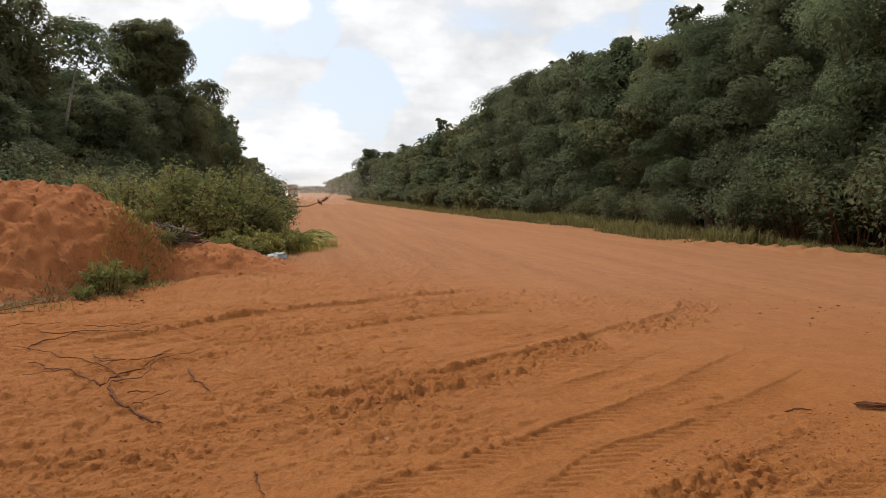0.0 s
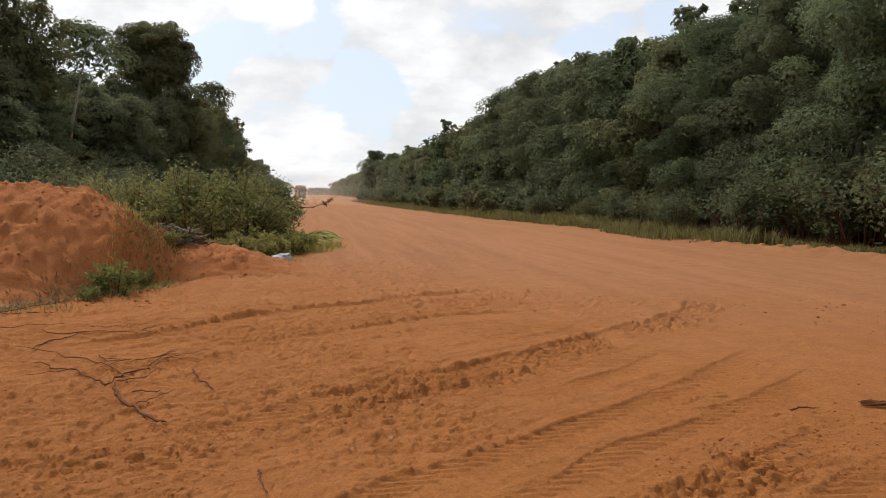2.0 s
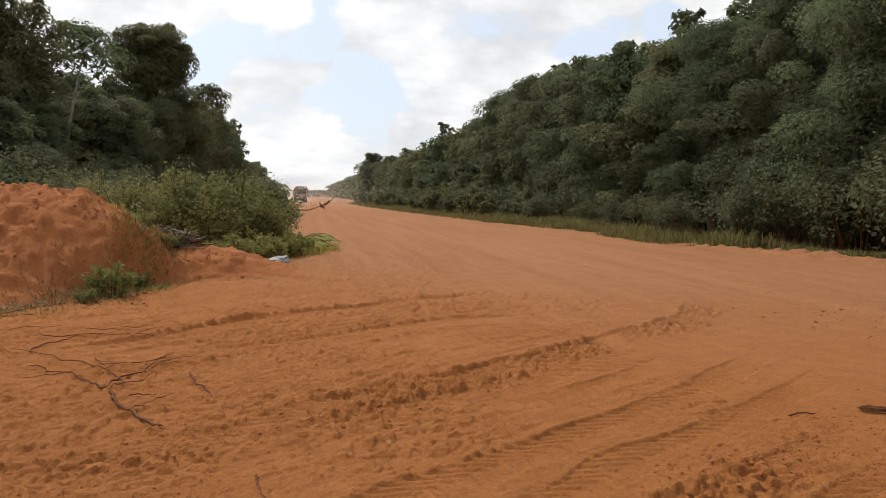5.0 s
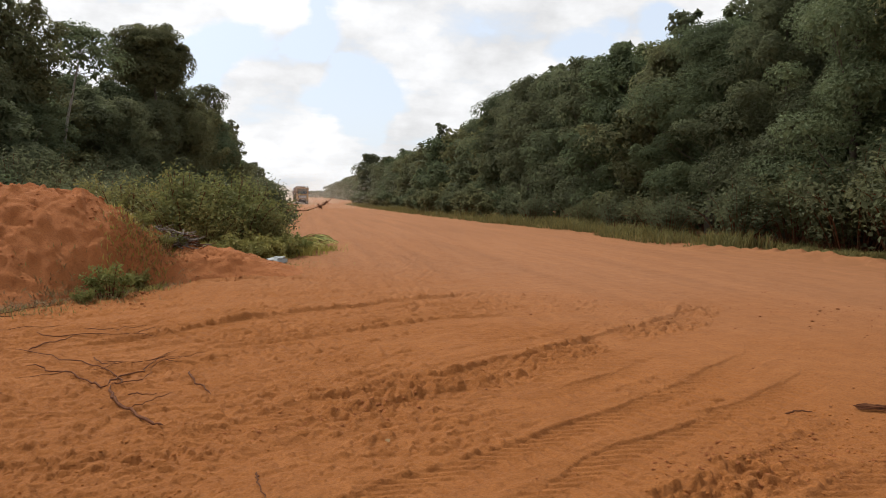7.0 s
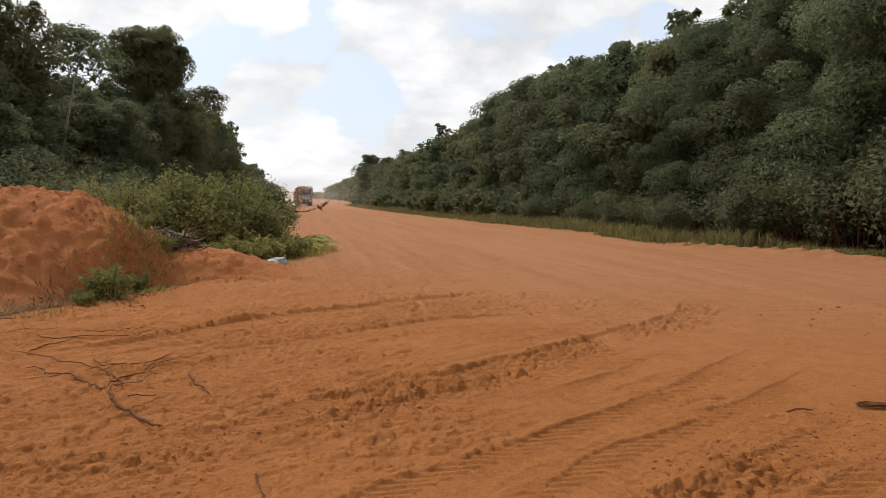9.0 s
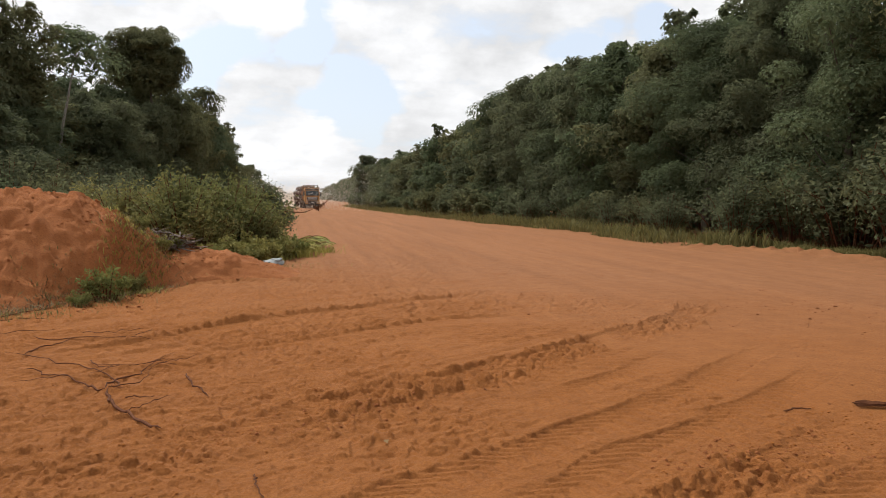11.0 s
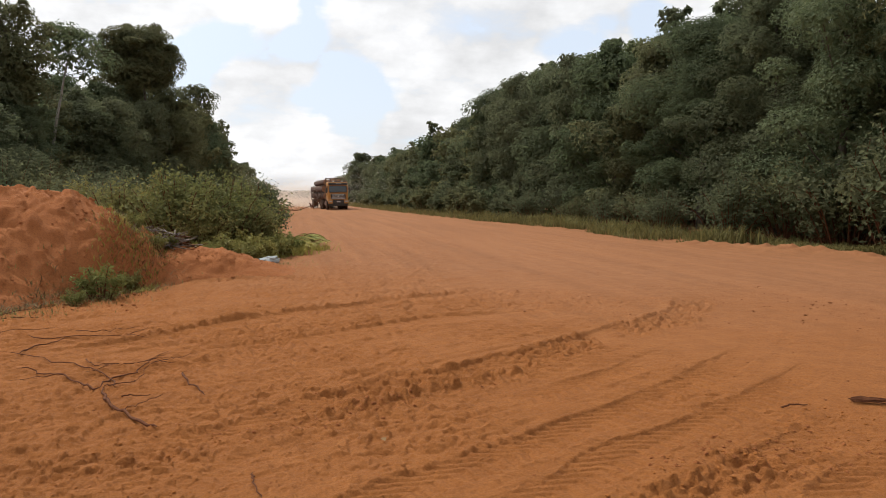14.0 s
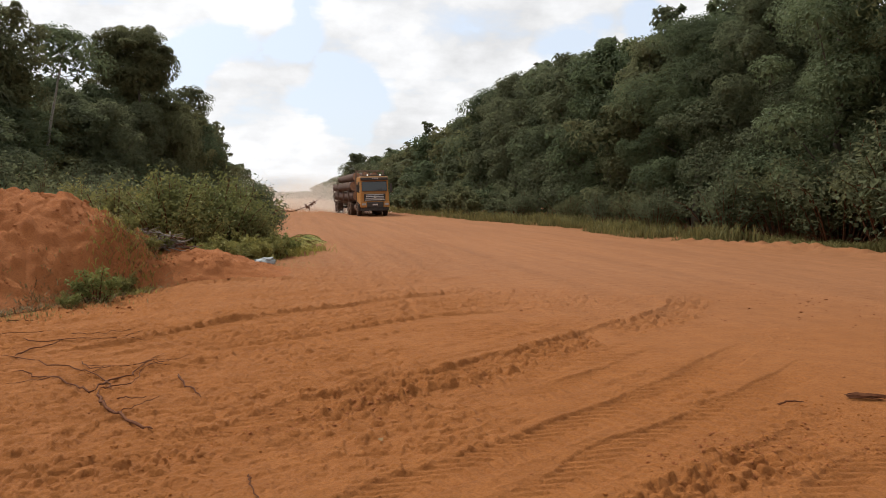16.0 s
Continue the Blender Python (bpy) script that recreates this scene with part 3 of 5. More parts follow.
def make_tree(kind, seed, height, radius, base, per, length, width, leaf, bark, label, place):
    """kind 'edge': foliage down to the ground; 'tall': clear stem with an open crown."""
    rs = np.random.RandomState(seed)
    top = new("tree")
    tagged(top, label, "tree", "trees of the forest edge")
    clumps, limbs = [], []
    stem = wavy(rs, (0, 0, -0.1), (rs.uniform(-.5, .5), rs.uniform(-.5, .5), height * 0.86), 9, height * 0.012)
    n = int((23 if kind == "edge" else 17) * max(1, height / 9))
    for i in range(n):
        h = base + (height - base) * ((i + 0.5) / n) ** 0.9
        rel = (h - base) / (height - base)
        prof = (math.sin(math.pi * min(1, 0.28 + 0.70 * rel)) ** 0.7) if kind == "edge" else math.sin(math.pi * (0.12 + 0.83 * rel)) ** 0.6
        ang = i * 2.39996 + rs.uniform(-.4, .4)
        out = radius * prof * rs.uniform(0.45, 0.9)
        cr = radius * (0.20 + 0.36 * rs.rand() ** 1.3) * (0.75 + 0.25 * prof)
        c = (stem[-1, 0] * rel + math.cos(ang) * out, stem[-1, 1] * rel + math.sin(ang) * out, min(h, height - cr * 0.6))
        clumps.append((c, (cr * rs.uniform(.9, 1.5), cr * rs.uniform(.9, 1.5), cr * rs.uniform(.5, 1.0))))
        if i % 2 == 0:
            k = min(8, int(rel * 6) + 1) if kind == "edge" else min(8, 7 + int(rel * 2))
            s = stem[k]
            pts = spline([s, (s + np.array(c)) / 2 + [0, 0, -0.2 * cr], np.array(c)], 6)
            limbs.append(tube(pts, np.linspace(0.035, 0.012, 6) * height / (8 if kind == "edge" else 15), 5))
    if kind == "edge":      # inner boughs round the stem
        for rel in (0.3, 0.42, 0.54, 0.66, 0.78, 0.9):
            a, cr = rs.uniform(0, 6.28), radius * 0.42 * (1.15 - 0.5 * rel)
            c = (stem[-1, 0] * rel + 0.3 * cr * math.cos(a), stem[-1, 1] * rel + 0.3 * cr * math.sin(a), min(base + (height - base) * rel, height - 0.7 * cr))
            clumps.append((c, (cr, cr, cr * 1.1)))
    # ragged sprays that break the outline
    for i in range(int(n * 0.7)):
        c, r = clumps[rs.randint(len(clumps))]
        v = rs.randn(3)
        v[2] = abs(v[2])
        v /= np.linalg.norm(v)
        q = np.array(c) + v * np.array(r) * 1.15
        clumps.append((q, (0.22 * radius * rs.uniform(.5, 1),) * 2 + (0.16 * radius * rs.uniform(.5, 1),)))
    r0 = 0.016 * height + 0.03 if kind == "edge" else 0.010 * height + 0.02
    link("trunk", np_mesh("trunk", *join([tube(stem, np.linspace(r0, r0 * 0.3, 9), 8)] + limbs), True), bark, top)
    link("crown", np_mesh("crown", *tree_crown(rs, clumps, per, length, width)), leaf, top)
    top.matrix_basis = place
    return top


def put(x, y, turn=0, s=1.0, sz=None, z=-0.03):
    return pose(x, y, z, 0, 0, turn) @ Matrix.Diagonal((s, s, s if sz is None else sz, 1))


def build_forest():
    rs = np.random.RandomState(5)
    far_away = pose(30, 16, 0)
    edge = [make_tree("edge", 100 + i, 9.0, 2.9, 0.7, 400, 0.205, 0.11, LEAF, BARK, "dense dark green tree leafy down to the ground", put(17.0, 33.5 + 4.0 * i, 37 * i, 1, 0.98 + 0.035 * i)) for i in range(5)]
    for i in range(5):
        make_tree("edge", (160, 161, 167, 163, 164)[i], 9.2, 2.9, 0.6, 1350, 0.112, 0.058, LEAF_PALE if i == 2 else LEAF, BARK, "dense green tree leafy down to the ground beside the verge", put(17.0 + 0.6 * (i % 2), 12.5 + 4.1 * i, 37 * i, 1, 1.0 + 0.05 * ((i * 3) % 4 - 1)))
    broad = [make_tree("edge", 120 + i, 9.0, 3.0, 0.8, 300, 0.27, 0.14, LEAF_PALE if i == 0 else LEAF, BARK, "broad-leaved forest tree in thick green leaf", put(21.0, 18.0 + 9 * i, 50 * i, 1, 1.2)) for i in range(2)]
    thin = [make_tree("edge", 140 + i, 9.0, 3.0, 0.6, 140, 0.38, 0.22, LEAF, BARK, "dense dark green tree of the far forest edge", put(17.5, 62 + 5.0 * i, 60 * i)) for i in range(4)]
    # far side of the road, front row then the taller row behind
    y, i = 53.5, 0
    while y < 62:
        copy_thing(edge[i % 5], put(17.0 + rs.uniform(-.7, .7), y, rs.uniform(0, 360), rs.uniform(.95, 1.1), rs.uniform(1.06, 1.18)))
        y += rs.uniform(3.4, 4.6)
        i += 1
    y = 10.0
    while y < 64:
        copy_thing(broad[i % 2] if i % 3 else edge[i % 5], put(21.5 + rs.uniform(-1, 1), y, rs.uniform(0, 360), 1.15, rs.uniform(1.02, 1.17) * (0.84 if y < 36 else 0.94)))
        y += rs.uniform(4.6, 5.8)
        i += 1
    for k in range(9):
        copy_thing(thin[k % 4], put(26.5 + rs.uniform(-1, 1), 9 + 7 * k, 80 * k, 1.5, 1.05))
    y = 82.0
    while y < 200:
        copy_thing(thin[i % 4], put(17.0 + rs.uniform(-.8, .8), y, rs.uniform(0, 360), rs.uniform(.95, 1.2), rs.uniform(.85, 1.02)))
        if i % 2:
            copy_thing(thin[(i + 1) % 4], put(22 + rs.uniform(-.8, .8), y + 2, rs.uniform(0, 360), 1.2, rs.uniform(1.05, 1.2)))
        y += rs.uniform(4.4, 6.0)
        i += 1
    copy_thing(thin[1], put(14.6, 171, 30, 1.1, 1.22))
    # single crowns that stand out over the rest
    for x, yy, h in ((17.6, 49.0, 10.6), (18.6, 42.6, 10.7), (18.6, 34.0, 10.5), (16.4, 86.0, 10.0)):
        t = make_tree("tall", int(200 + yy), h, 0.85, h * 0.7, 520, 0.22, 0.12, LEAF, BARK, "slender tree with a small crown above the canopy", put(x, yy))
    # near side, behind the mound
    spots = ((-15.5, 27.5, .95, .95), (-14.2, 31.5, .85, .80), (-14.6, 35.5, .95, .92), (-15.4, 40.0, 1.05, 1.28), (-14.8, 44.5, .9, .72), (-14.0, 49.0, .9, .82), (-14.0, 54.0, 1.0, .93), (-13.2, 58.5, 1.0, 1.02), (-12.6, 64.0, 1.0, 1.14),
             (-11.9, 69.5, 1.1, 1.2), (-11.6, 76.0, 1.1, 1.16))
    for k, (x, yy, s, sz) in enumerate(spots):
        copy_thing(edge[k % 5], put(x, yy, 71 * k, s, sz))
    for k, (x, yy, sz) in enumerate(((-10.6, 56.5, .88), (-9.9, 62, .98), (-9.4, 68, .98), (-12.2, 33.5, .62), (-13.0, 38.5, .66), (-12.0, 49.0, .75), (-11.3, 51, .8), (-9.2, 80, 1.0), (-8.7, 87, 1.0))):
        copy_thing(edge[(k + 2) % 5], put(x, yy, 97 * k, 0.8 if yy < 70 else .9, sz))
    for k, (x, yy) in enumerate(((-19.5, 33), (-19.8, 39), (-19.3, 46), (-18.8, 53), (-17.5, 61), (-16.6, 68), (-16, 76))):
        copy_thing(broad[k % 2], put(x, yy, 53 * k, 1.1, 1.08 if k < 3 else 0.98))
    for k, (x, yy, sz) in enumerate(((-10.6, 82, 1.15), (-10.4, 88, 1.1), (-10.6, 95, 1.08), (-10.8, 103, .92), (-11, 112, .88), (-11, 122, .86), (-10.8, 132, .86), (-10.6, 142, .88), (-10.4, 153, .88), (-10.8, 165, .85), (-11, 178, .85))):
        copy_thing(thin[k % 4], put(x, yy, 40 * k, 1.0, sz))
    make_tree("tall", 301, 14.4, 3.0, 10.3, 1000, 0.19, 0.10, LEAF, BARK, "tall forest tree with a wide domed crown", put(-11.4, 61))
    make_tree("tall", 302, 11.6, 2.0, 8.8, 250, 0.20, 0.095, LEAF_PALE, BARK_PALE, "slim pale-stemmed tree with an open crown", pose(-14.5, 46.3, -0.03, 0, 11, 0))
    make_tree("tall", 303, 12.1, 1.7, 8.6, 420, 0.20, 0.10, LEAF, BARK_PALE, "pale-stemmed tree leaning out of the forest edge", put(-9.5, 74.4))
    make_tree("tall", 304, 10.9, 1.5, 5.4, 260, 0.30, 0.16, LEAF, BARK, "small tree at the end of the forest edge", put(-8.7, 94.0))
    make_tree("tall", 305, 11.3, 2.0, 6.6, 800, 0.16, 0.085, LEAF, BARK, "dark dense-crowned tree above the forest edge", put(-13.6, 40.5))
    # woods that run on to the horizon
    bits = []
    for side, x0 in ((1, 17.5), (-1, -14.5)):
        y = 205.0 if side > 0 else 190.0
        while y < 620:
            h = rs.uniform(7.4, 9.4) if side > 0 else rs.uniform(6.5, 8)
            for q in range(3):
                c = (x0 + side * rs.uniform(-1, 5), y + rs.uniform(-2, 2), h * (0.22 + 0.3 * q))
                bits.append(tree_crown(rs, [(c, (3.0, 3.0, h * 0.26))], 26, 0.9, 0.55))
            y += rs.uniform(4.5, 7) * (1 + (y - 190) / 300)
    for k in range(16):
        a = (k - 8) / 8 * 40
        bits.append(tree_crown(rs, [((a + rs.uniform(-2, 2), 640 + rs.uniform(-8, 8), 2.6), (5, 4, 3.4))], 20, 1.2, 0.8))
    tagged(link("far_woods", np_mesh("far_woods", *join(bits)), LEAF), "distant dark green forest lining the road", "forest", kind="stuff")


build_forest()


def make_shrub(seed, height, radius, n, length, width, leaf, label, place, category="bush", group="roadside bushes"):
    rs = np.random.RandomState(seed)
    top = tagged(new("bush"), label, category, group)
    stems, out = [], []
    for k in range(max(6, int(n / 90))):
        a, lean = rs.uniform(0, 6.28), radius * rs.uniform(0.1, 1.0)
        tip = np.array([math.cos(a) * lean, math.sin(a) * lean, height * rs.uniform(0.55, 1.0) * (1 - 0.35 * (lean / radius) ** 2)])
        foot = np.array([math.cos(a) * lean * 0.3, math.sin(a) * lean * 0.3, -0.08])
        pts = spline([foot, (foot + tip) / 2 + [0, 0, 0.15 * height], tip], 10)
        stems.append(tube(pts[::3], np.linspace(0.014, 0.004, 4) * (0.6 + height * 0.35), 4))
        m = 90
        u = rs.rand(m) ** 0.7
        P = pts[(2 + u * 7.4).astype(int)] + rs.randn(m, 3) * 0.11 * radius
        P[:, 2] = np.maximum(P[:, 2], 0.03)
        N = rs.randn(m, 3) * 0.5 + [0, 0, 1.0]
        out.append(leaves(rs, P, N, length, width, 0.2))
    link("branchwork", np_mesh("branchwork", *join(stems), True), TWIG, top)
    link("foliage", np_mesh("foliage", *join(out)), leaf, top)
    top.matrix_basis = place
    return top


def build_bushes():
    rs = np.random.RandomState(9)
    a = make_shrub(41, 2.3, 1.5, 6000, 0.125, 0.058, LEAF_BUSH, "leafy yellow-green bush behind the soil heap", pose(-2.9, 19.2, 0))
    b = make_shrub(42, 2.0, 1.3, 5200, 0.11, 0.05, LEAF_BUSH, "tangled roadside bush with small leaves", pose(-4.3, 19.4, 0))
    c = make_shrub(43, 2.1, 1.2, 5000, 0.105, 0.058, LEAF, "dark green bush at the edge of the road", pose(-0.95, 23.6, 0, 0, 0, 40))
    for ob, x, y, r, s in ((a, -2.0, 20.4, 120, .95), (b, -1.5, 21.6, 60, 1.02), (b, -3.5, 21, 200, 1.05), (a, -5.4, 20.6, 250, .9), (c, -1.6, 24.2, 200, 1.05), (b, -2.4, 18.6, 300, .72), (a, -1.2, 20.6, 20, .62)):
        copy_thing(ob, pose(x, y, 0, 0, 0, r) @ Matrix.Scale(s, 4))
    w = make_shrub(51, 0.75, 0.65, 1700, 0.10, 0.05, LEAF_WEED, "low bright green weeds on the soil", pose(-1.5, 17.6, support(-1.5, 17.6) - 0.02), "weeds", "weeds on the heaps")
    for x, y, r, s in ((-0.9, 18.3, 60, .9), (-1.9, 17.9, 160, .9), (-0.5, 19.4, 250, .9), (-2.2, 17.4, 300, .7), (-1.2, 18.9, 10, 1.0), (-0.2, 20.4, 110, .8)):
        copy_thing(w, pose(x, y, support(x, y) - 0.03, 0, 0, r) @ Matrix.Scale(s, 4))
    v = make_shrub(52, 0.62, 0.42, 1000, 0.085, 0.030, LEAF_WEED, "small bright green weed at the foot of the heap", pose(-3.05, 12.4, support(-3.05, 12.4) - 0.02), "weeds", "weeds on the heaps")
    for x, y, r, s in ((-2.75, 13.3, 90, .6), (-3.3, 11.9, 220, .45), (-2.6, 14.6, 10, .55), (-2.45, 15.3, 150, .5), (-3.0, 14.9, 250, .6), (-1.9, 16.6, 300, .6)):
        copy_thing(v, pose(x, y, support(x, y) - 0.02, 0, 0, r) @ Matrix.Scale(s, 4))
    # forest-edge shrubs between the mound and the trees
    d = make_shrub(44, 3.0, 2.0, 3600, 0.17, 0.07, LEAF, "dark green undergrowth at the forest edge", pose(-11.5, 25, 0))
    for x, y, r, s in ((-9.8, 24, 40, .9), (-12.5, 29, 90, 1.2), (-10.6, 30, 140, 1.1), (-11.2, 36, 200, 1.2), (-8.4, 27, 250, .8), (-10.6, 42, 300, 1.2), (-7, 30, 20, .8), (-9, 50, 70, 1.2), (-8, 38, 110, 1.0), (-6.5, 24.5, 180, .75), (-8, 60, 10, 1.3), (-7, 46, 10, 1.0)):
        copy_thing(d, pose(x, y, 0, 0, 0, r) @ Matrix.Scale(s, 4))
    e = make_shrub(45, 2.2, 1.5, 2900, 0.12, 0.066, LEAF, "low dark shrub under the forest trees", pose(14.9, 14, 0), group="undergrowth of the forest edge")
    for x, y, s in ((15.3, 13.2, 1.5), (15.5, 16.4, 1.6), (15.6, 18.6, 1.5), (15.4, 20.8, 1.3), (15.8, 14.8, 1.8)):
        copy_thing(e, pose(x, y, -0.02, 0, 0, 47 * y) @ Matrix.Scale(s, 4))
    e2 = make_shrub(46, 2.2, 1.5, 900, 0.28, 0.15, LEAF, "low dark shrub under the distant forest trees", pose(14.9, 47, 0), group="undergrowth of the forest edge")
    y = 9.5
    while y < 150:
        x = float(np.interp(y, EDGE_Y, EDGE_X)) + rs.uniform(1.7, 2.5)
        while x < 16.5:
            copy_thing(e if y < 42 else e2, pose(x, y + rs.uniform(-1, 1), -0.02, 0, 0, rs.uniform(0, 360)) @ Matrix.Scale(rs.uniform(.6, 1.2), 4))
            x += rs.uniform(2.0, 3.2)
        copy_thing(e2, pose(18.6 + rs.uniform(-.5, .5), y + 1, -0.02, 0, 0, rs.uniform(0, 360)) @ Matrix.Scale(1.5, 4))
        y += rs.uniform(2.2, 3.2) * (1 + y / 80)


build_bushes()


def blades(rs, P, height, width, lean):
    """Grass blades: a bent strip of two quads each."""
    n = len(P)
    a = rs.uniform(0, 2 * np.pi, n)
    D = np.stack([np.cos(a), np.sin(a), np.zeros(n)], 1)
    S = np.stack([-np.sin(a), np.cos(a), np.zeros(n)], 1)
    h = (height * rs.uniform(0.5, 1.15, n))[:, None]
    w = (width * rs.uniform(0.7, 1.3, n))[:, None]
    ln = (lean * rs.uniform(0.2, 1.2, n))[:, None] * h
    up = np.array([0, 0, 1.0])
    m, t = P + up * h * 0.6 + D * ln * 0.35, P + up * h + D * ln
    V = np.stack([P - S * w, P + S * w, m + S * w * 0.8, m - S * w * 0.8, t + S * w * 0.15, t - S * w * 0.15], 1).reshape(-1, 3)
    b = np.arange(n)[:, None] * 6
    F = np.concatenate([b + [0, 1, 2, 3], b + [3, 2, 4, 5]])
    return V, F


def scatter(rs, n, fn):
    P = fn(rs, n)
    P[:, 2] = relief(P[:, 0], P[:, 1]) - 0.01
    return P


def build_grass():
    rs = np.random.RandomState(12)

    def verge(rs, n):
        y = 8 + 132 * rs.rand(n) ** 1.9
        e = np.interp(y, EDGE_Y, EDGE_X) + 0.35 * value_noise(y, y * 0, 1.3, 40)
        x = e + (15.2 - e) * rs.rand(n) ** 1.1
        keep = value_noise(x, y, 0.7, 41) + 0.9 * rs.rand(n) > 0.1
        return np.stack([x, y, 0 * x], 1)[keep]
    P = scatter(rs, 52000, verge)
    tall = 0.16 + 0.38 * smooth01(0.5 + 0.9 * value_noise(P[:, 0], P[:, 1], 1.5, 42)) * smooth01((P[:, 0] - np.interp(P[:, 1], EDGE_Y, EDGE_X)) / 0.9 + 0.25)
    V, F = blades(rs, P, tall, 0.016, 0.8)
    tagged(link("verge_grass", np_mesh("verge_grass", V, F), GRASS), "strip of tall olive grass along the forest edge", "grass", kind="stuff")

    def left(rs, n):
        k = rs.randint(0, 4, n)
        c = np.array([(-4.0, 11.0), (-3.4, 12.2), (-1.0, 17.5), (-2.65, 14.2)])[k]
        q = c + rs.randn(n, 2) * np.array([(0.45, 0.3), (0.4, 0.3), (0.7, 0.6), (0.25, 0.7)])[k]
        return np.stack([q[:, 0], q[:, 1], 0 * q[:, 0]], 1)
    P = left(rs, 1500)
    P[:, 2] = supports(P[:, 0], P[:, 1]) - 0.01
    V, F = blades(rs, P, 0.075, 0.005, 1.6)
    tagged(link("sparse_grass", np_mesh("sparse_grass", V, F), GRASS), "sparse grass on the red soil", "grass", kind="stuff")
    P = np.stack([rs.uniform(-7.5, -3.6, 1400), rs.uniform(11.6, 13.6, 1400), np.zeros(1400)], 1)
    P = P[value_noise(P[:, 0], P[:, 1], 0.7, 44) > 0.25]
    u = rs.rand(700)
    foot = np.stack([-4.5 + 1.6 * u + rs.randn(700) * 0.12, 10.9 + 1.9 * u + rs.randn(700) * 0.22, 0 * u], 1)
    gully = np.stack([-2.85 + rs.randn(900) * 0.28, 13.9 + rs.randn(900) * 0.7, np.zeros(900)], 1)
    P = np.concatenate([P, foot, gully])
    P[:, 2] = supports(P[:, 0], P[:, 1]) - 0.01
    V, F = blades(rs, P, 0.09, 0.006, 2.6)
    tagged(link("dry_weeds", np_mesh("dry_weeds", V, F), DRY), "dry brown weeds and straw on the mound", "weeds", kind="stuff")


build_grass()


def build_bush_grass():
    """Yellowing grass in front of the bushes, down to the edge of the road, and up the gully."""
    rs = np.random.RandomState(14)
    n = 3600
    u = rs.rand(n)
    q = np.stack([-1.6 + 2.2 * u + rs.randn(n) * 0.25, 17.8 + 4.2 * u + rs.randn(n) * 0.5], 1)
    g = np.stack([-3.25 + 0.75 * rs.rand(1500) + rs.randn(1500) * 0.12, 12.9 + 2.6 * rs.rand(1500)], 1)
    q = np.concatenate([q[value_noise(q[:, 0], q[:, 1], 0.5, 45) > -0.2], g])
    P = np.stack([q[:, 0], q[:, 1], supports(q[:, 0], q[:, 1]) - 0.01], 1)
    tall = np.where(P[:, 1] > 16.5, 0.34, 0.11) * (0.7 + 0.5 * value_noise(P[:, 0], P[:, 1], 0.8, 46))
    V, F = blades(rs, P, tall, 0.008, 1.3)
    tagged(link("bank_grass", np_mesh("bank_grass", V, F), LEAF_FROND), "yellow-green grass in front of the bushes", "grass", kind="stuff")


build_bush_grass()

# ---- dead wood, stones and litter ----


def ground_line(pts, n=14, lift=0.008):
    c = spline(pts, n)
    x, y = c[:, 0], c[:, 1]
    top = np.max([relief(x + a, y + b) for a, b in ((0, 0), (0.04, 0), (-0.04, 0), (0, 0.04), (0, -0.04))], axis=0)
    return np.stack([x, y, top + lift], 1)


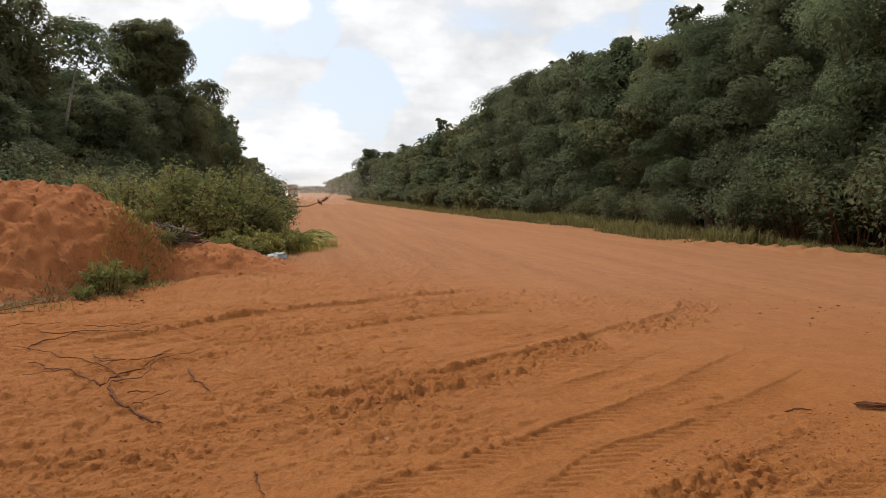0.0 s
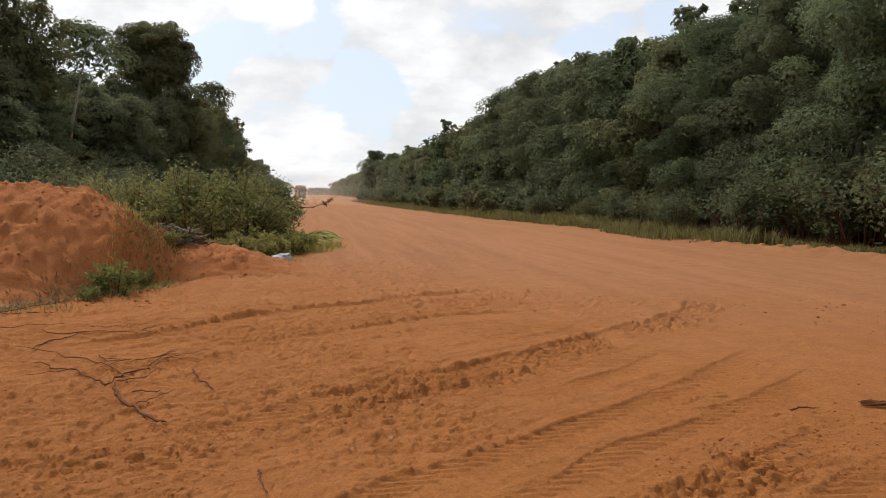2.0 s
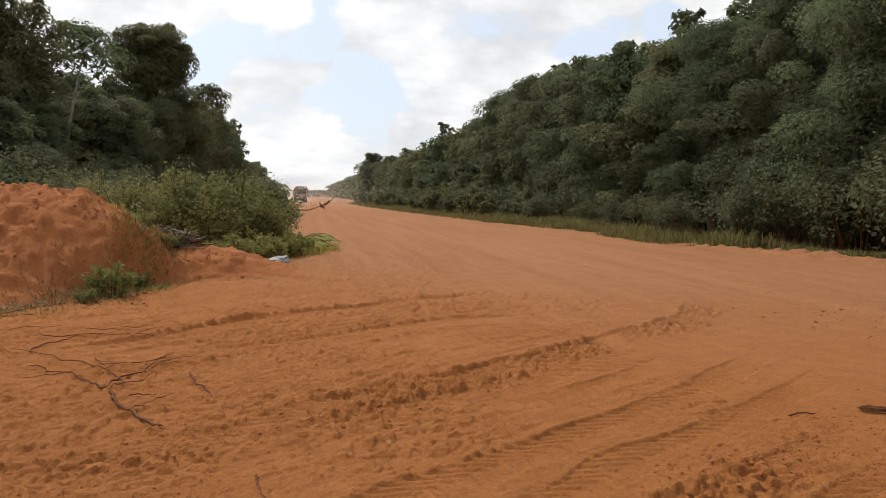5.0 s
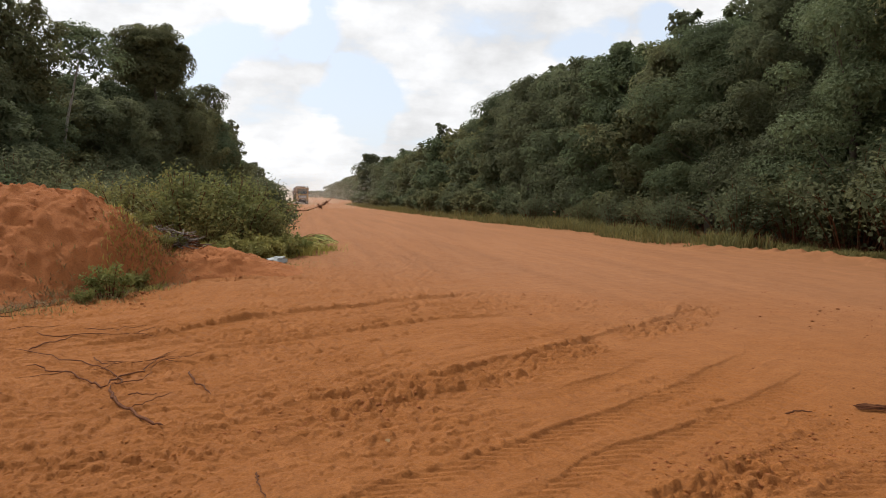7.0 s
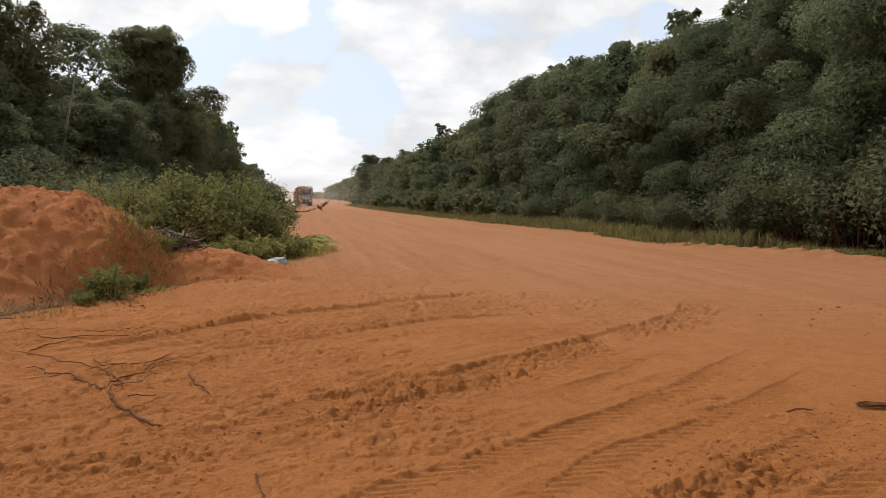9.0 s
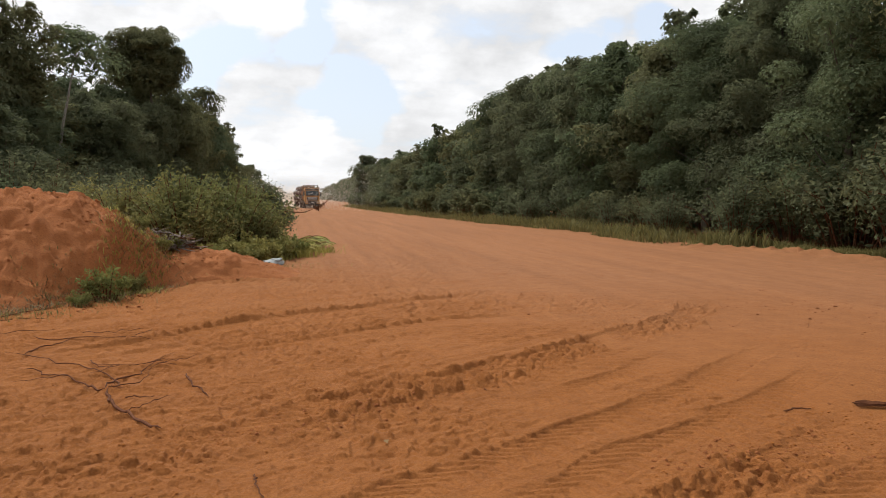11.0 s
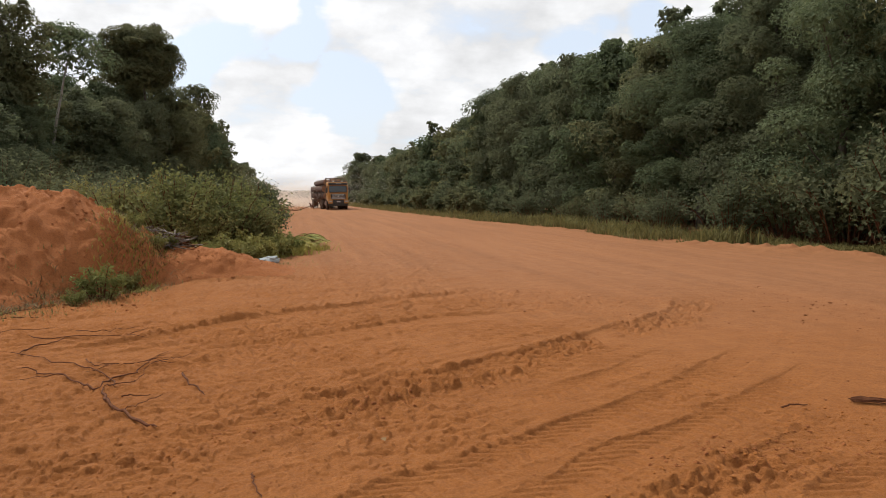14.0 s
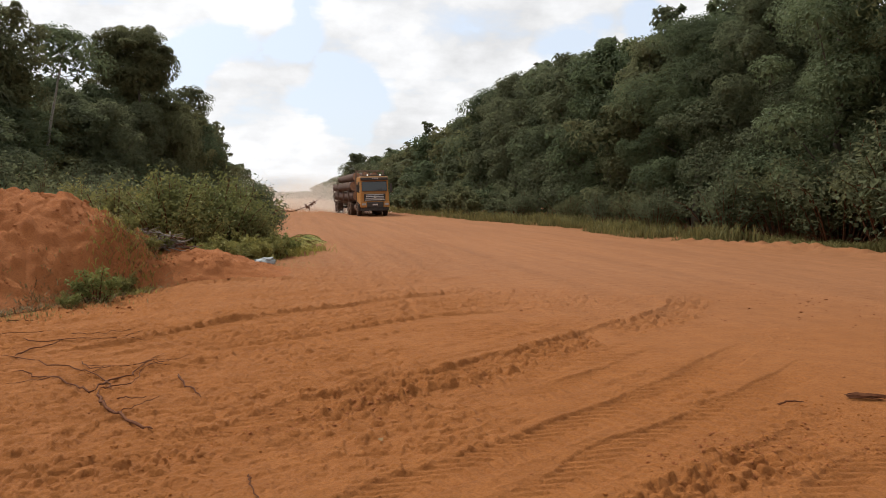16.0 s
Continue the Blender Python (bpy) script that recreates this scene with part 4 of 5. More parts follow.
def build_dead_wood():
    rs = np.random.RandomState(21)
    top = tagged(new("dead_branch"), "dry forked brown branch lying on the soil", "branch")
    pieces = [("stem", [(-0.98, 5.29), (-1.14, 5.47), (-1.31, 5.75), (-1.47, 6.06), (-1.62, 6.44)], 0.014, 0.013),
              ("fork", [(-1.62, 6.44), (-1.63, 6.82), (-1.52, 6.96), (-1.44, 7.12), (-1.43, 7.49), (-1.33, 7.68)], 0.012, 0.004),
              ("fork", [(-1.62, 6.44), (-1.86, 6.72), (-2.13, 7.05), (-2.33, 7.16), (-2.54, 7.29)], 0.012, 0.005),
              ("fork", [(-1.5, 6.45), (-1.63, 6.82), (-1.87, 7.13), (-2.07, 7.41), (-2.33, 7.54), (-2.65, 7.92), (-2.98, 8.13)], 0.008, 0.005),
              ("fork", [(-1.6, 6.47), (-1.5, 6.63), (-1.39, 6.77), (-1.4, 7.13)], 0.007, 0.003),
              ("twig", [(-1.42, 6.2), (-1.3, 6.19), (-1.18, 6.18)], 0.008, 0.004),
              ("twig", [(-2.05, 7.65), (-1.91, 7.37), (-1.72, 7.21)], 0.007, 0.004),
              ("twig", [(-1.95, 7.43), (-1.42, 7.3), (-1.17, 7.31)], 0.005, 0.003),
              ("twig", [(-1.31, 5.75), (-1.2, 5.98), (-1.06, 6.2)], 0.005, 0.003),
              ("twig", [(-1.44, 7.12), (-1.2, 7.5), (-1.0, 7.72)], 0.005, 0.002),
              ("twig", [(-1.43, 7.49), (-1.3, 7.6), (-1.12, 7.55)], 0.004, 0.002),
              ("twig", [(-2.13, 7.05), (-2.3, 6.9), (-2.5, 6.92)], 0.005, 0.002)]
    for name, pts, r0, r1 in pieces:
        c = ground_line(pts, 16)
        c[:, :2] += rs.randn(16, 2) * 0.012 * min(1, len(pts) / 4) ** 4
        c[:, 2] += np.abs(rs.randn(16)) * 0.005
        link(name, np_mesh(name, *tube(c, np.linspace(r0, r1, 16) * 0.8 * (1 + 0.15 * rs.randn(16)) * np.r_[0.3, np.ones(14), 0.3], 6), True), TWIG, top)
    for pts, r in (([(-1.05, 6.94), (-0.99, 6.67), (-0.87, 6.39), (-0.75, 6.13)], 0.012), ([(-2.99, 8.97), (-2.76, 8.78), (-2.54, 8.83), (-2.11, 8.79), (-1.61, 8.66)], 0.008), ([(-2.76, 8.02), (-2.71, 8.29), (-2.6, 8.56), (-2.54, 8.83)], 0.009), ([(-2.01, 8.86), (-1.88, 8.97), (-1.79, 9.39)], 0.006), ([(-2.6, 9.4), (-2.3, 9.2), (-1.9, 9.5)], 0.006), ([(-1.9, 7.0), (-1.5, 7.45), (-1.3, 7.95)], 0.004), ([(-0.29, 4.25), (-0.27, 4.1), (-0.22, 3.85)], 0.007), ([(3.45, 4.76), (3.56, 4.74), (3.66, 4.72)], 0.010),
                   ([(-3.9, 9.6), (-3.4, 9.4), (-2.9, 9.6)], 0.006), ([(-4.5, 11.0), (-4.0, 10.6), (-3.3, 10.8)], 0.009), ([(-4.6, 10.4), (-4.0, 10.9), (-3.6, 11.7)], 0.009)):
        c = ground_line(pts, 12)
        c[:, :2] += rs.randn(12, 2) * 0.006
        ob = link("twig", np_mesh("twig", *tube(c, np.linspace(r, r * 0.5, 12) * 0.85 * np.r_[0.35, np.ones(10), 0.35], 6), True), TWIG)
        tagged(ob, "short dry twig on the soil", "twig", "loose twigs")
    # heap of cut grey brushwood on the low mound
    top = tagged(new("brush_pile"), "heap of grey dry twigs between the mounds", "brushwood")
    cx, cy = -2.45, 15.45
    for k in range(130):
        a = rs.uniform(0, np.pi)
        L = rs.uniform(0.12, 0.32)
        m = np.array([cx + rs.randn() * 0.19, cy + rs.randn() * 0.16])
        h = support(*m) + 0.03 + 0.30 * math.exp(-((m[0] - cx) ** 2 + (m[1] - cy) ** 2) / 0.1) * rs.rand()
        d = np.array([math.cos(a), math.sin(a), rs.uniform(-.4, .4)]) * L
        pts = wavy(rs, np.array([*m, h]) - d, np.array([*m, h]) + d, 5, 0.02)
        link("stick", np_mesh("stick", *tube(pts, np.linspace(0.012, 0.005, 5), 4), True), GREY_STICK if k % 3 else TWIG, top)
    # a long bent vine that leans out of the bush over the road
    pts = spline([(-0.9, 23.3, 1.25), (-0.54, 23.0, 1.2), (-0.2, 23.0, 1.16), (0.07, 23.0, 1.15), (0.32, 23.0, 1.23), (0.5, 23.0, 1.3), (0.72, 23.0, 1.42), (0.96, 23.0, 1.62)], 30)
    ob = tagged(new("leaning_vine"), "thin bare vine arching out of the bush", "vine")
    link("stem", np_mesh("stem", *tube(pts, np.linspace(0.016, 0.008, 30), 5), True), TWIG, ob)
    V, F = leaves(rs, pts[20:24].repeat(4, 0) + rs.randn(16, 3) * 0.04, rs.randn(16, 3) + [0, 0, 1], 0.16, 0.06)
    link("dead_leaf", np_mesh("dead_leaf", V, F), TWIG, ob)


build_dead_wood()


def frond(rs, n, length):
    """A fern frond: a rib with leaflets on both sides, along +x, bending down."""
    t = np.linspace(0, 1, 14)
    rib = np.stack([t * length, 0.05 * np.sin(3 * t), 0.42 * length * np.sin(2.3 * t) * (1 - 0.25 * t)], 1)
    out = []
    for k in range(2, 14):
        for s in (1, -1):
            L = length * 0.36 * math.sin(math.pi * (0.15 + 0.8 * k / 14))
            a, w = rib[k], length * 0.042
            tip = a + np.array([0.35 * L, s * L, -0.35 * L])
            m = (a + tip) / 2 + [0, 0, 0.05 * L]
            out.append((np.array([a, m + [w, 0, 0], tip, m - [w, 0, 0]]), np.array([[0, 1, 2, 3]])))
    return tube(rib, np.linspace(0.008, 0.003, 14), 4), join(out)


def build_ferns():
    rs = np.random.RandomState(31)
    first = None
    for x, y, sc in ((-0.05, 21.8, 1.0), (0.3, 22.6, .9), (-0.35, 20.8, 1.2), (0.45, 23.4, .85), (-0.5, 21.6, 1.3), (-0.4, 22.6, 1.4), (0.0, 23.4, 1.2), (-0.6, 20.2, 1.1), (-0.1, 24.4, 1.4)):
        if first is None:
            top = tagged(new("fern"), "yellow-green fern with drooping fronds beside the road", "fern", "ferns by the road")
            for k in range(9):
                rib, lf = frond(rs, 12, rs.uniform(0.55, 0.8))
                r = pose(0, 0, 0, 0, 0, 40 * k + rs.uniform(-12, 12))
                for nm, (V, F), mat in (("rib", rib, TWIG), ("frond", lf, LEAF_FROND)):
                    V = V @ np.array(r.to_3x3()).T
                    link(nm, np_mesh(nm, V, F), mat, top)
            top.matrix_basis = pose(x, y, 0.02)
            first = top
        else:
            copy_thing(first, pose(x, y, 0.02, 0, 0, rs.uniform(0, 360)) @ Matrix.Scale(sc, 4))


build_ferns()


def lump_mesh(rs, name, r, squash=0.6, cuts=2):
    bm = bmesh.new()
    bmesh.ops.create_icosphere(bm, subdivisions=cuts, radius=r)
    off = Vector(rs.rand(3) * 50)
    for v in bm.verts:
        v.co *= 1 + 0.45 * noise.noise(v.co / r * 1.3 + off) + 0.2 * noise.noise(v.co / r * 3.5 + off)
        v.co.z *= squash
    me = bpy.data.meshes.new(name)
    bm.to_mesh(me)
    bm.free()
    return me


def build_stones():
    rs = np.random.RandomState(41)
    kinds = [lump_mesh(rs, "clod", 0.03, 0.65, 2) for _ in range(5)]
    for me in kinds:
        me.materials.append(CLOD)
    spots = [(7.0, 8.98, 1.2), (7.36, 9.07, 1.4), (6.34, 8.26, 1.1), (5.96, 8.79, 1.0), (3.88, 4.82, .7), (4.05, 6.05, .7), (3.0, 9.49, 1.1), (4.34, 10.55, .9), (4.45, 5.27, .6)]
    for _ in range(150):     # gravel strewn over the packed road
        x, y = 6.2 + rs.randn() * 1.3, 9.6 + rs.randn() * 1.6
        spots.append((x, y, rs.uniform(0.25, 0.75)))
    for _ in range(110):
        spots.append((rs.uniform(-3, 8), rs.uniform(4, 16), rs.uniform(0.2, 0.6)))
    height = relief(*np.array([q[:2] for q in spots]).T)
    for (x, y, s), zz in zip(spots, height):
        ob = new("clod", kinds[rs.randint(5)])
        ob.matrix_basis = pose(x, y, float(zz) + 0.005 * s, 0, 0, rs.uniform(0, 360)) @ Matrix.Scale(0.62 * s, 4)
        tagged(ob, "small dark clod of dried soil", "clod", "clods on the road")
    # crumbled soil along the berms of the fresh tracks
    bits = []
    small = lump_mesh(rs, "crumb", 0.03, 0.7, 1)
    bv, bt = np.array([v.co[:] for v in small.vertices]), np.array([p.vertices[:] for p in small.polygons])
    for pts, width, deep, berm, lug, slant, churn in TRACKS[:16]:
        c = spline(pts, 200)
        m = int(120 + 560 * min(1, churn))
        q = c[rs.randint(12, 185, m)] + rs.randn(m, 2) * (0.05 + 0.10 * churn) + (np.array([0.64, -0.77]) * (0.5 * width * rs.rand(m, 1)) if churn > 0.3 else 0)
        s = 0.08 + (0.14 + 0.30 * min(1, churn)) * rs.rand(m) ** 5
        z = relief(q[:, 0], q[:, 1])
        for (x, y), zz, ss in zip(q, z, s):
            a = rs.uniform(0, 6.28)
            ca, sb = math.cos(a), math.sin(a)
            bits.append((bv * ss @ np.array([[ca, sb, 0], [-sb, ca, 0], [0, 0, 1]]) + [x, y, zz + 0.006 * ss], bt))
    tagged(link("rut_crumbs", np_mesh("rut_crumbs", *join(bits)), DAMP), "crumbled lumps of darker red soil along the wheel ruts", "soil", kind="stuff")
    bits = []
    P = np.concatenate([np.stack([rs.uniform(-8.5, -2.2, 1800), rs.uniform(11, 15.5, 1800)], 1), np.stack([rs.uniform(-3.8, -0.2, 500), rs.uniform(14.3, 16.6, 500)], 1),
                        np.stack([rs.uniform(-4, 6, 1800), 4 + 10 * rs.rand(1800) ** 1.5], 1), np.array([0.52, 5.5]) + rs.randn(180, 2) * [0.2, 0.10], np.array([2.7, 3.95]) + rs.randn(330, 2) * [0.42, 0.15], np.array([-0.1, 5.1]) + rs.randn(100, 2) * [0.25, 0.1]])
    S = np.concatenate([0.2 + 1.1 * rs.rand(2300) ** 4, 0.08 + 0.22 * rs.rand(1800) ** 4, 0.10 + 0.5 * rs.rand(610) ** 3])
    for (x, y), zz, ss in zip(P, supports(P[:, 0], P[:, 1]), S):
        a = rs.uniform(0, 6.28)
        ca, sb = math.cos(a), math.sin(a)
        bits.append((bv * ss @ np.array([[ca, sb, 0], [-sb, ca, 0], [0, 0, 1]]) + [x, y, zz + 0.004 * ss], bt))
    tagged(link("soil_crumbs", np_mesh("soil_crumbs", *join(bits)), MOUND_SOIL), "loose lumps of red soil on the heaps and the ground", "soil", kind="stuff")
    # a piece of dark torn bark, and a crumpled plastic bottle
    bm = bmesh.new()
    for k in range(16):
        a = Vector((4.03 + rs.uniform(-.02, .05), 4.72 + rs.uniform(-.05, .04), 0.025 + rs.uniform(0, .02)))
        b = a + Vector((rs.uniform(.08, .16), rs.uniform(-.06, .02), rs.uniform(-.006, .012)))
        c = b + Vector((rs.uniform(.06, .14), rs.uniform(-.09, -.02), rs.uniform(-.022, .0)))
        rod(bm, a, b, 0.003, 0.006, 5)
        rod(bm, b, c, 0.006, 0.003, 5)
    tagged(part("bark_scrap", bm, TWIG, None), "torn dark fibrous bark scrap on the soil", "bark")
    ob = tagged(new("leaf"), "single dry grey leaf on the soil", "leaf")
    V, F = leaves(rs, np.array([[0, 0, 0.012]]), np.array([[0, 0, 6.0]]), 0.055, 0.03)
    link("blade", np_mesh("blade", V, F), DRY, ob)
    ob.matrix_basis = pose(0.52, 4.72, float(relief(np.array([0.52]), np.array([4.72]))[0]))
    bm = bmesh.new()
    bmesh.ops.create_icosphere(bm, subdivisions=3, radius=0.2)
    for v in bm.verts:
        v.co = Vector((v.co.x * 1.25, v.co.y * 0.8, v.co.z * 0.5)) * (1 + 0.5 * noise.noise(v.co * 9) + 0.2 * noise.noise(v.co * 25))
    ob = part("plastic_bag", bm, PLASTIC, None, smooth=False)
    ob.matrix_basis = pose(-0.60, 16.9, support(-0.60, 16.9) + 0.07, 0, 0, 20)
    tagged(ob, "crumpled grey plastic bag on the soil", "plastic bag")


build_stones()

# ---- timber lorry ----
WHEELS = [(s * 1.02, y) for y in (0.0, 3.3, 4.65, 12.8, 14.15) for s in (-1, 1)]
WHEEL_R = 0.54


def ring(bm, r_in, r_out, x0, x1, seg=28, bulge=0.05):
    """A tyre-like ring about the x axis."""
    prof = [(x0 + 0.03, r_in), (x0, (r_in + r_out) / 2), (x0 + bulge, r_out), (x1 - bulge, r_out), (x1, (r_in + r_out) / 2), (x1 - 0.03, r_in)]
    loops = []
    for k in range(seg):
        a = 2 * math.pi * k / seg
        loops.append([bm.verts.new((x, r * math.cos(a), r * math.sin(a))) for x, r in prof])
    for k in range(seg):
        p, q = loops[k], loops[(k + 1) % seg]
        for i in range(len(prof)):
            j = (i + 1) % len(prof)
            bm.faces.new((p[i], p[j], q[j], q[i]))


def build_truck():
    rs = np.random.RandomState(51)
    truck = tagged(new("timber_truck"), "dusty orange timber lorry loaded with thick logs, driving", "truck")
    # cab, forward is -y
    bm = bmesh.new()

    def slope(vs):
        for v in vs:
            if v.co.z > 2.5 and v.co.y < -1:
                v.co.y += 0.16
    box(bm, (-1.16, -1.45, 0.95), (1.16, 0.65, 3.20), 0.13, slope)
    cab = part("cab", bm, CAB_PAINT, truck, "dusty orange-yellow cab")
    bm = bmesh.new()
    box(bm, (-1.03, -1.475, 2.0), (1.03, -1.40, 2.80), 0.05, lambda vs: [setattr(v.co, "y", v.co.y + 0.145) for v in vs if v.co.z > 2.3])
    part("windscreen", bm, GLASS, cab, "dark windscreen")
    for s in (-1, 1):
        bm = bmesh.new()
        box(bm, (s * 1.165 - 0.01, -1.10, 2.02), (s * 1.165 + 0.01, -0.15, 2.78), 0.008)
        part("side_window", bm, GLASS, cab)
        bm = bmesh.new()
        box(bm, (s * 1.17 - 0.006, -1.22, 1.05), (s * 1.17 + 0.006, -0.05, 1.98), 0.004)
        part("door", bm, CAB_PAINT, cab)
        bm = bmesh.new()
        box(bm, (s * 1.36 - 0.09, -1.46, 1.95), (s * 1.36 + 0.09, -1.36, 2.55), 0.03)
        m = part("mirror", bm, BLACK, cab)
        bm = bmesh.new()
        rod(bm, (s * 1.2, -1.30, 2.62), (s * 1.38, -1.41, 2.58), 0.018)
        rod(bm, (s * 1.2, -1.30, 1.9), (s * 1.38, -1.41, 1.94), 0.018)
        part("mirror_arm", bm, BLACK, m)
        bm = bmesh.new()
        box(bm, (s * 0.93 - 0.17, -1.655, 0.90), (s * 0.93 + 0.17, -1.58, 1.05), 0.03)
        part("headlight", bm, LAMP, truck, "pale headlight in the bumper")
        bm = bmesh.new()
        rod(bm, (s * 0.52, -1.24, 3.30), (s * 0.52, -1.14, 3.30), 0.055, None, 14)
        part("roof_lamp", bm, ROOF_LAMP, cab, "round white lamp on the roof edge")
        bm = bmesh.new()
        box(bm, (s * 1.02 - 0.13, -1.52, 1.18), (s * 1.02 + 0.13, -1.38, 1.92), 0.05)
        part("corner_panel", bm, CAB_PAINT, cab)
        bm = bmesh.new()
        box(bm, (s * 1.12 - 0.14, -0.75, 0.45), (s * 1.12 + 0.14, -0.62, 0.95), 0.03)
        part("step", bm, BLACK, truck)
        # mudguard over the steering wheel
        bm = bmesh.new()
        ring(bm, 0.62, 0.66, s * 1.02 - 0.2, s * 1.02 + 0.2, 28, 0.01)
        bmesh.ops.delete(bm, geom=[v for v in bm.verts if v.co.z < 0.15], context="VERTS")
        bmesh.ops.translate(bm, verts=bm.verts, vec=(0, 0, WHEEL_R))
        part("mudguard", bm, BLACK, truck)
    bm = bmesh.new()
    box(bm, (-1.02, -1.20, 3.21), (1.02, -1.12, 3.27), 0.02)
    for x in (-0.9, 0.0, 0.9):
        rod(bm, (x, -1.16, 3.10), (x, -1.16, 3.24), 0.02)
    part("lamp_bar", bm, BLACK, cab, "dark bar that carries the roof lamps")
    for s in (-1, 1):
        bm = bmesh.new()
        rod(bm, (s * 0.12, -1.485, 2.03), (s * 0.12 + 0.62, -1.44, 2.22), 0.014, None, 6)
        part("wiper", bm, BLACK, cab)
    bm = bmesh.new()
    box(bm, (-1.10, -1.46, 2.86), (1.10, -1.22, 3.10), 0.05)
    part("sun_visor", bm, BLACK, cab, "dark visor strip above the windscreen")
    for k in range(7):
        bm = bmesh.new()
        box(bm, (-0.42 + 0.14 * k - 0.05, -1.48, 2.98), (-0.42 + 0.14 * k + 0.03, -1.435, 3.06), 0.006)
        if 1 < k < 6:
            part("lettering_bar", bm, CHROME, cab)
        else:
            bm.free()
    # grille with its slats and emblem
    bm = bmesh.new()
    box(bm, (-0.86, -1.485, 1.22), (0.86, -1.42, 1.80), 0.05)
    grille = part("grille", bm, BLACK, cab)
    for k in range(4):
        bm = bmesh.new()
        box(bm, (-0.80 + 0.035 * k, -1.54, 1.27 + 0.135 * k), (0.80 - 0.035 * k, -1.48, 1.345 + 0.135 * k), 0.02)
        part("grille_slat", bm, CHROME, grille, "dusty bright slat")
    bm = bmesh.new()
    rod(bm, (0, -1.58, 1.52), (0, -1.50, 1.52), 0.15, 0.17, 3)
    part("emblem", bm, CHROME, grille)
    bm = bmesh.new()
    box(bm, (-1.08, -1.56, 0.44), (1.08, -1.2, 0.74), 0.06)
    box(bm, (-0.66, -1.60, 0.70), (0.66, -1.2, 1.14), 0.04)
    bumper = part("bumper", bm, BLACK, truck, "dark dusty front bumper")
    for s in (-1, 1):
        bm = bmesh.new()
        box(bm, (s * 0.93 - 0.25, -1.63, 0.72), (s * 0.93 + 0.25, -1.2, 1.20), 0.06)
        part("bumper_corner", bm, CAB_PAINT, truck)
    bm = bmesh.new()
    box(bm, (-0.22, -1.635, 0.88), (0.22, -1.59, 1.0), 0.008)
    part("number_plate", bm, CHROME, bumper)
    # chassis, headboard, bolsters with stakes
    for s in (-1, 1):
        bm = bmesh.new()
        box(bm, (s * 0.45 - 0.06, -1.2, 0.72), (s * 0.45 + 0.06, 15.6, 1.02), 0.015)
        part("chassis_rail", bm, GREY_STEEL, truck)
        bm = bmesh.new()
        rod(bm, (s * 0.85, 1.2, 0.72), (s * 0.85, 2.4, 0.72), 0.32, None, 18)
        part("fuel_tank", bm, GREY_STEEL, truck)
    for y in (0.0, 3.3, 4.65, 12.8, 14.15):
        bm = bmesh.new()
        rod(bm, (-1.0, y, WHEEL_R), (1.0, y, WHEEL_R), 0.09)
        part("axle", bm, BLACK, truck)
    bm = bmesh.new()
    for s in (-1, 1):
        box(bm, (s * 1.15 - 0.06, 0.70, 0.95), (s * 1.15 + 0.06, 0.82, 3.75), 0.015)
    for z in (1.2, 2.2, 3.1, 3.68):
        box(bm, (-1.2, 0.71, z - 0.05), (1.2, 0.81, z + 0.05), 0.012)
    for x in (-0.6, 0, 0.6):
        box(bm, (x - 0.04, 0.715, 1.2), (x + 0.04, 0.805, 3.68), 0.01)
    part("headboard", bm, GREY_STEEL, truck, "steel headboard frame behind the cab")
    for y in (3.6, 7.2, 11.2, 14.6):
        bm = bmesh.new()
        box(bm, (-1.42, y - 0.1, 1.02), (1.42, y + 0.1, 1.22), 0.02)
        part("bolster", bm, GREY_STEEL, truck)
        for s in (-1, 1):
            bm = bmesh.new()
            box(bm, (s * 1.44 - 0.05, y - 0.06, 1.1), (s * 1.44 + 0.05, y + 0.06, 2.9), 0.012)
            part("stake", bm, GREY_STEEL, truck)
    # the load
    for x, z, r, y0, y1 in ((-0.95, 1.68, .46, 1.3, 16.1), (0.0, 1.66, .44, 1.5, 15.4), (0.95, 1.67, .45, 1.2, 16.2), (-1.16, 2.48, .42, 1.6, 14.6), (-0.3, 2.50, .44, 1.4, 14.2), (0.58, 2.48, .42, 1.6, 14.8), (1.34, 2.42, .36, 1.5, 13.8),
                         (-1.02, 3.24, .36, 1.3, 11.6), (-0.25, 3.28, .38, 1.5, 12.2), (0.52, 3.24, .37, 1.4, 11.4), (1.20, 3.12, .32, 1.3, 11.0)):
        n = 12
        yy = np.linspace(y0, y1, n)
        pts = np.stack([x + np.cumsum(rs.randn(n)) * 0.012, yy, z + np.cumsum(rs.randn(n)) * 0.008], 1)
        V, F = tube(pts, r * np.linspace(1.0, 0.9, n) * (1 + 0.03 * rs.randn(n)), 16)
        log = tagged(link("log", np_mesh("log", V, F, True), LOG_BARK, truck), "thick reddish-brown log")
        for yv, sgn, rr in ((y0 + 0.004, -1, r), (y1 - 0.004, 1, r * 0.9)):
            bm = bmesh.new()
            e = 0 if sgn < 0 else n - 1
            rod(bm, (pts[e, 0], yv - 0.01, pts[e, 2]), (pts[e, 0], yv + 0.01, pts[e, 2]), rr * 0.97, None, 16)
            part("sawn_end", bm, LOG_END, log, "pale sawn end")
    for y in (9.8, 10.9):
        bm = bmesh.new()
        P = [(-1.45, y, 1.15), (-1.60, y, 2.5), (-1.40, y, 3.3), (-1.0, y, 3.64), (-0.2, y, 3.70), (0.2, y, 3.70), (0.95, y, 3.58), (1.54, y, 3.2), (1.73, y, 2.4), (1.45, y, 1.15)]
        for a, b in zip(P, P[1:]):
            rod(bm, a, b, 0.018, None, 6)
        part("binding_chain", bm, GREY_STEEL, truck)
    # wheels
    wheels = []
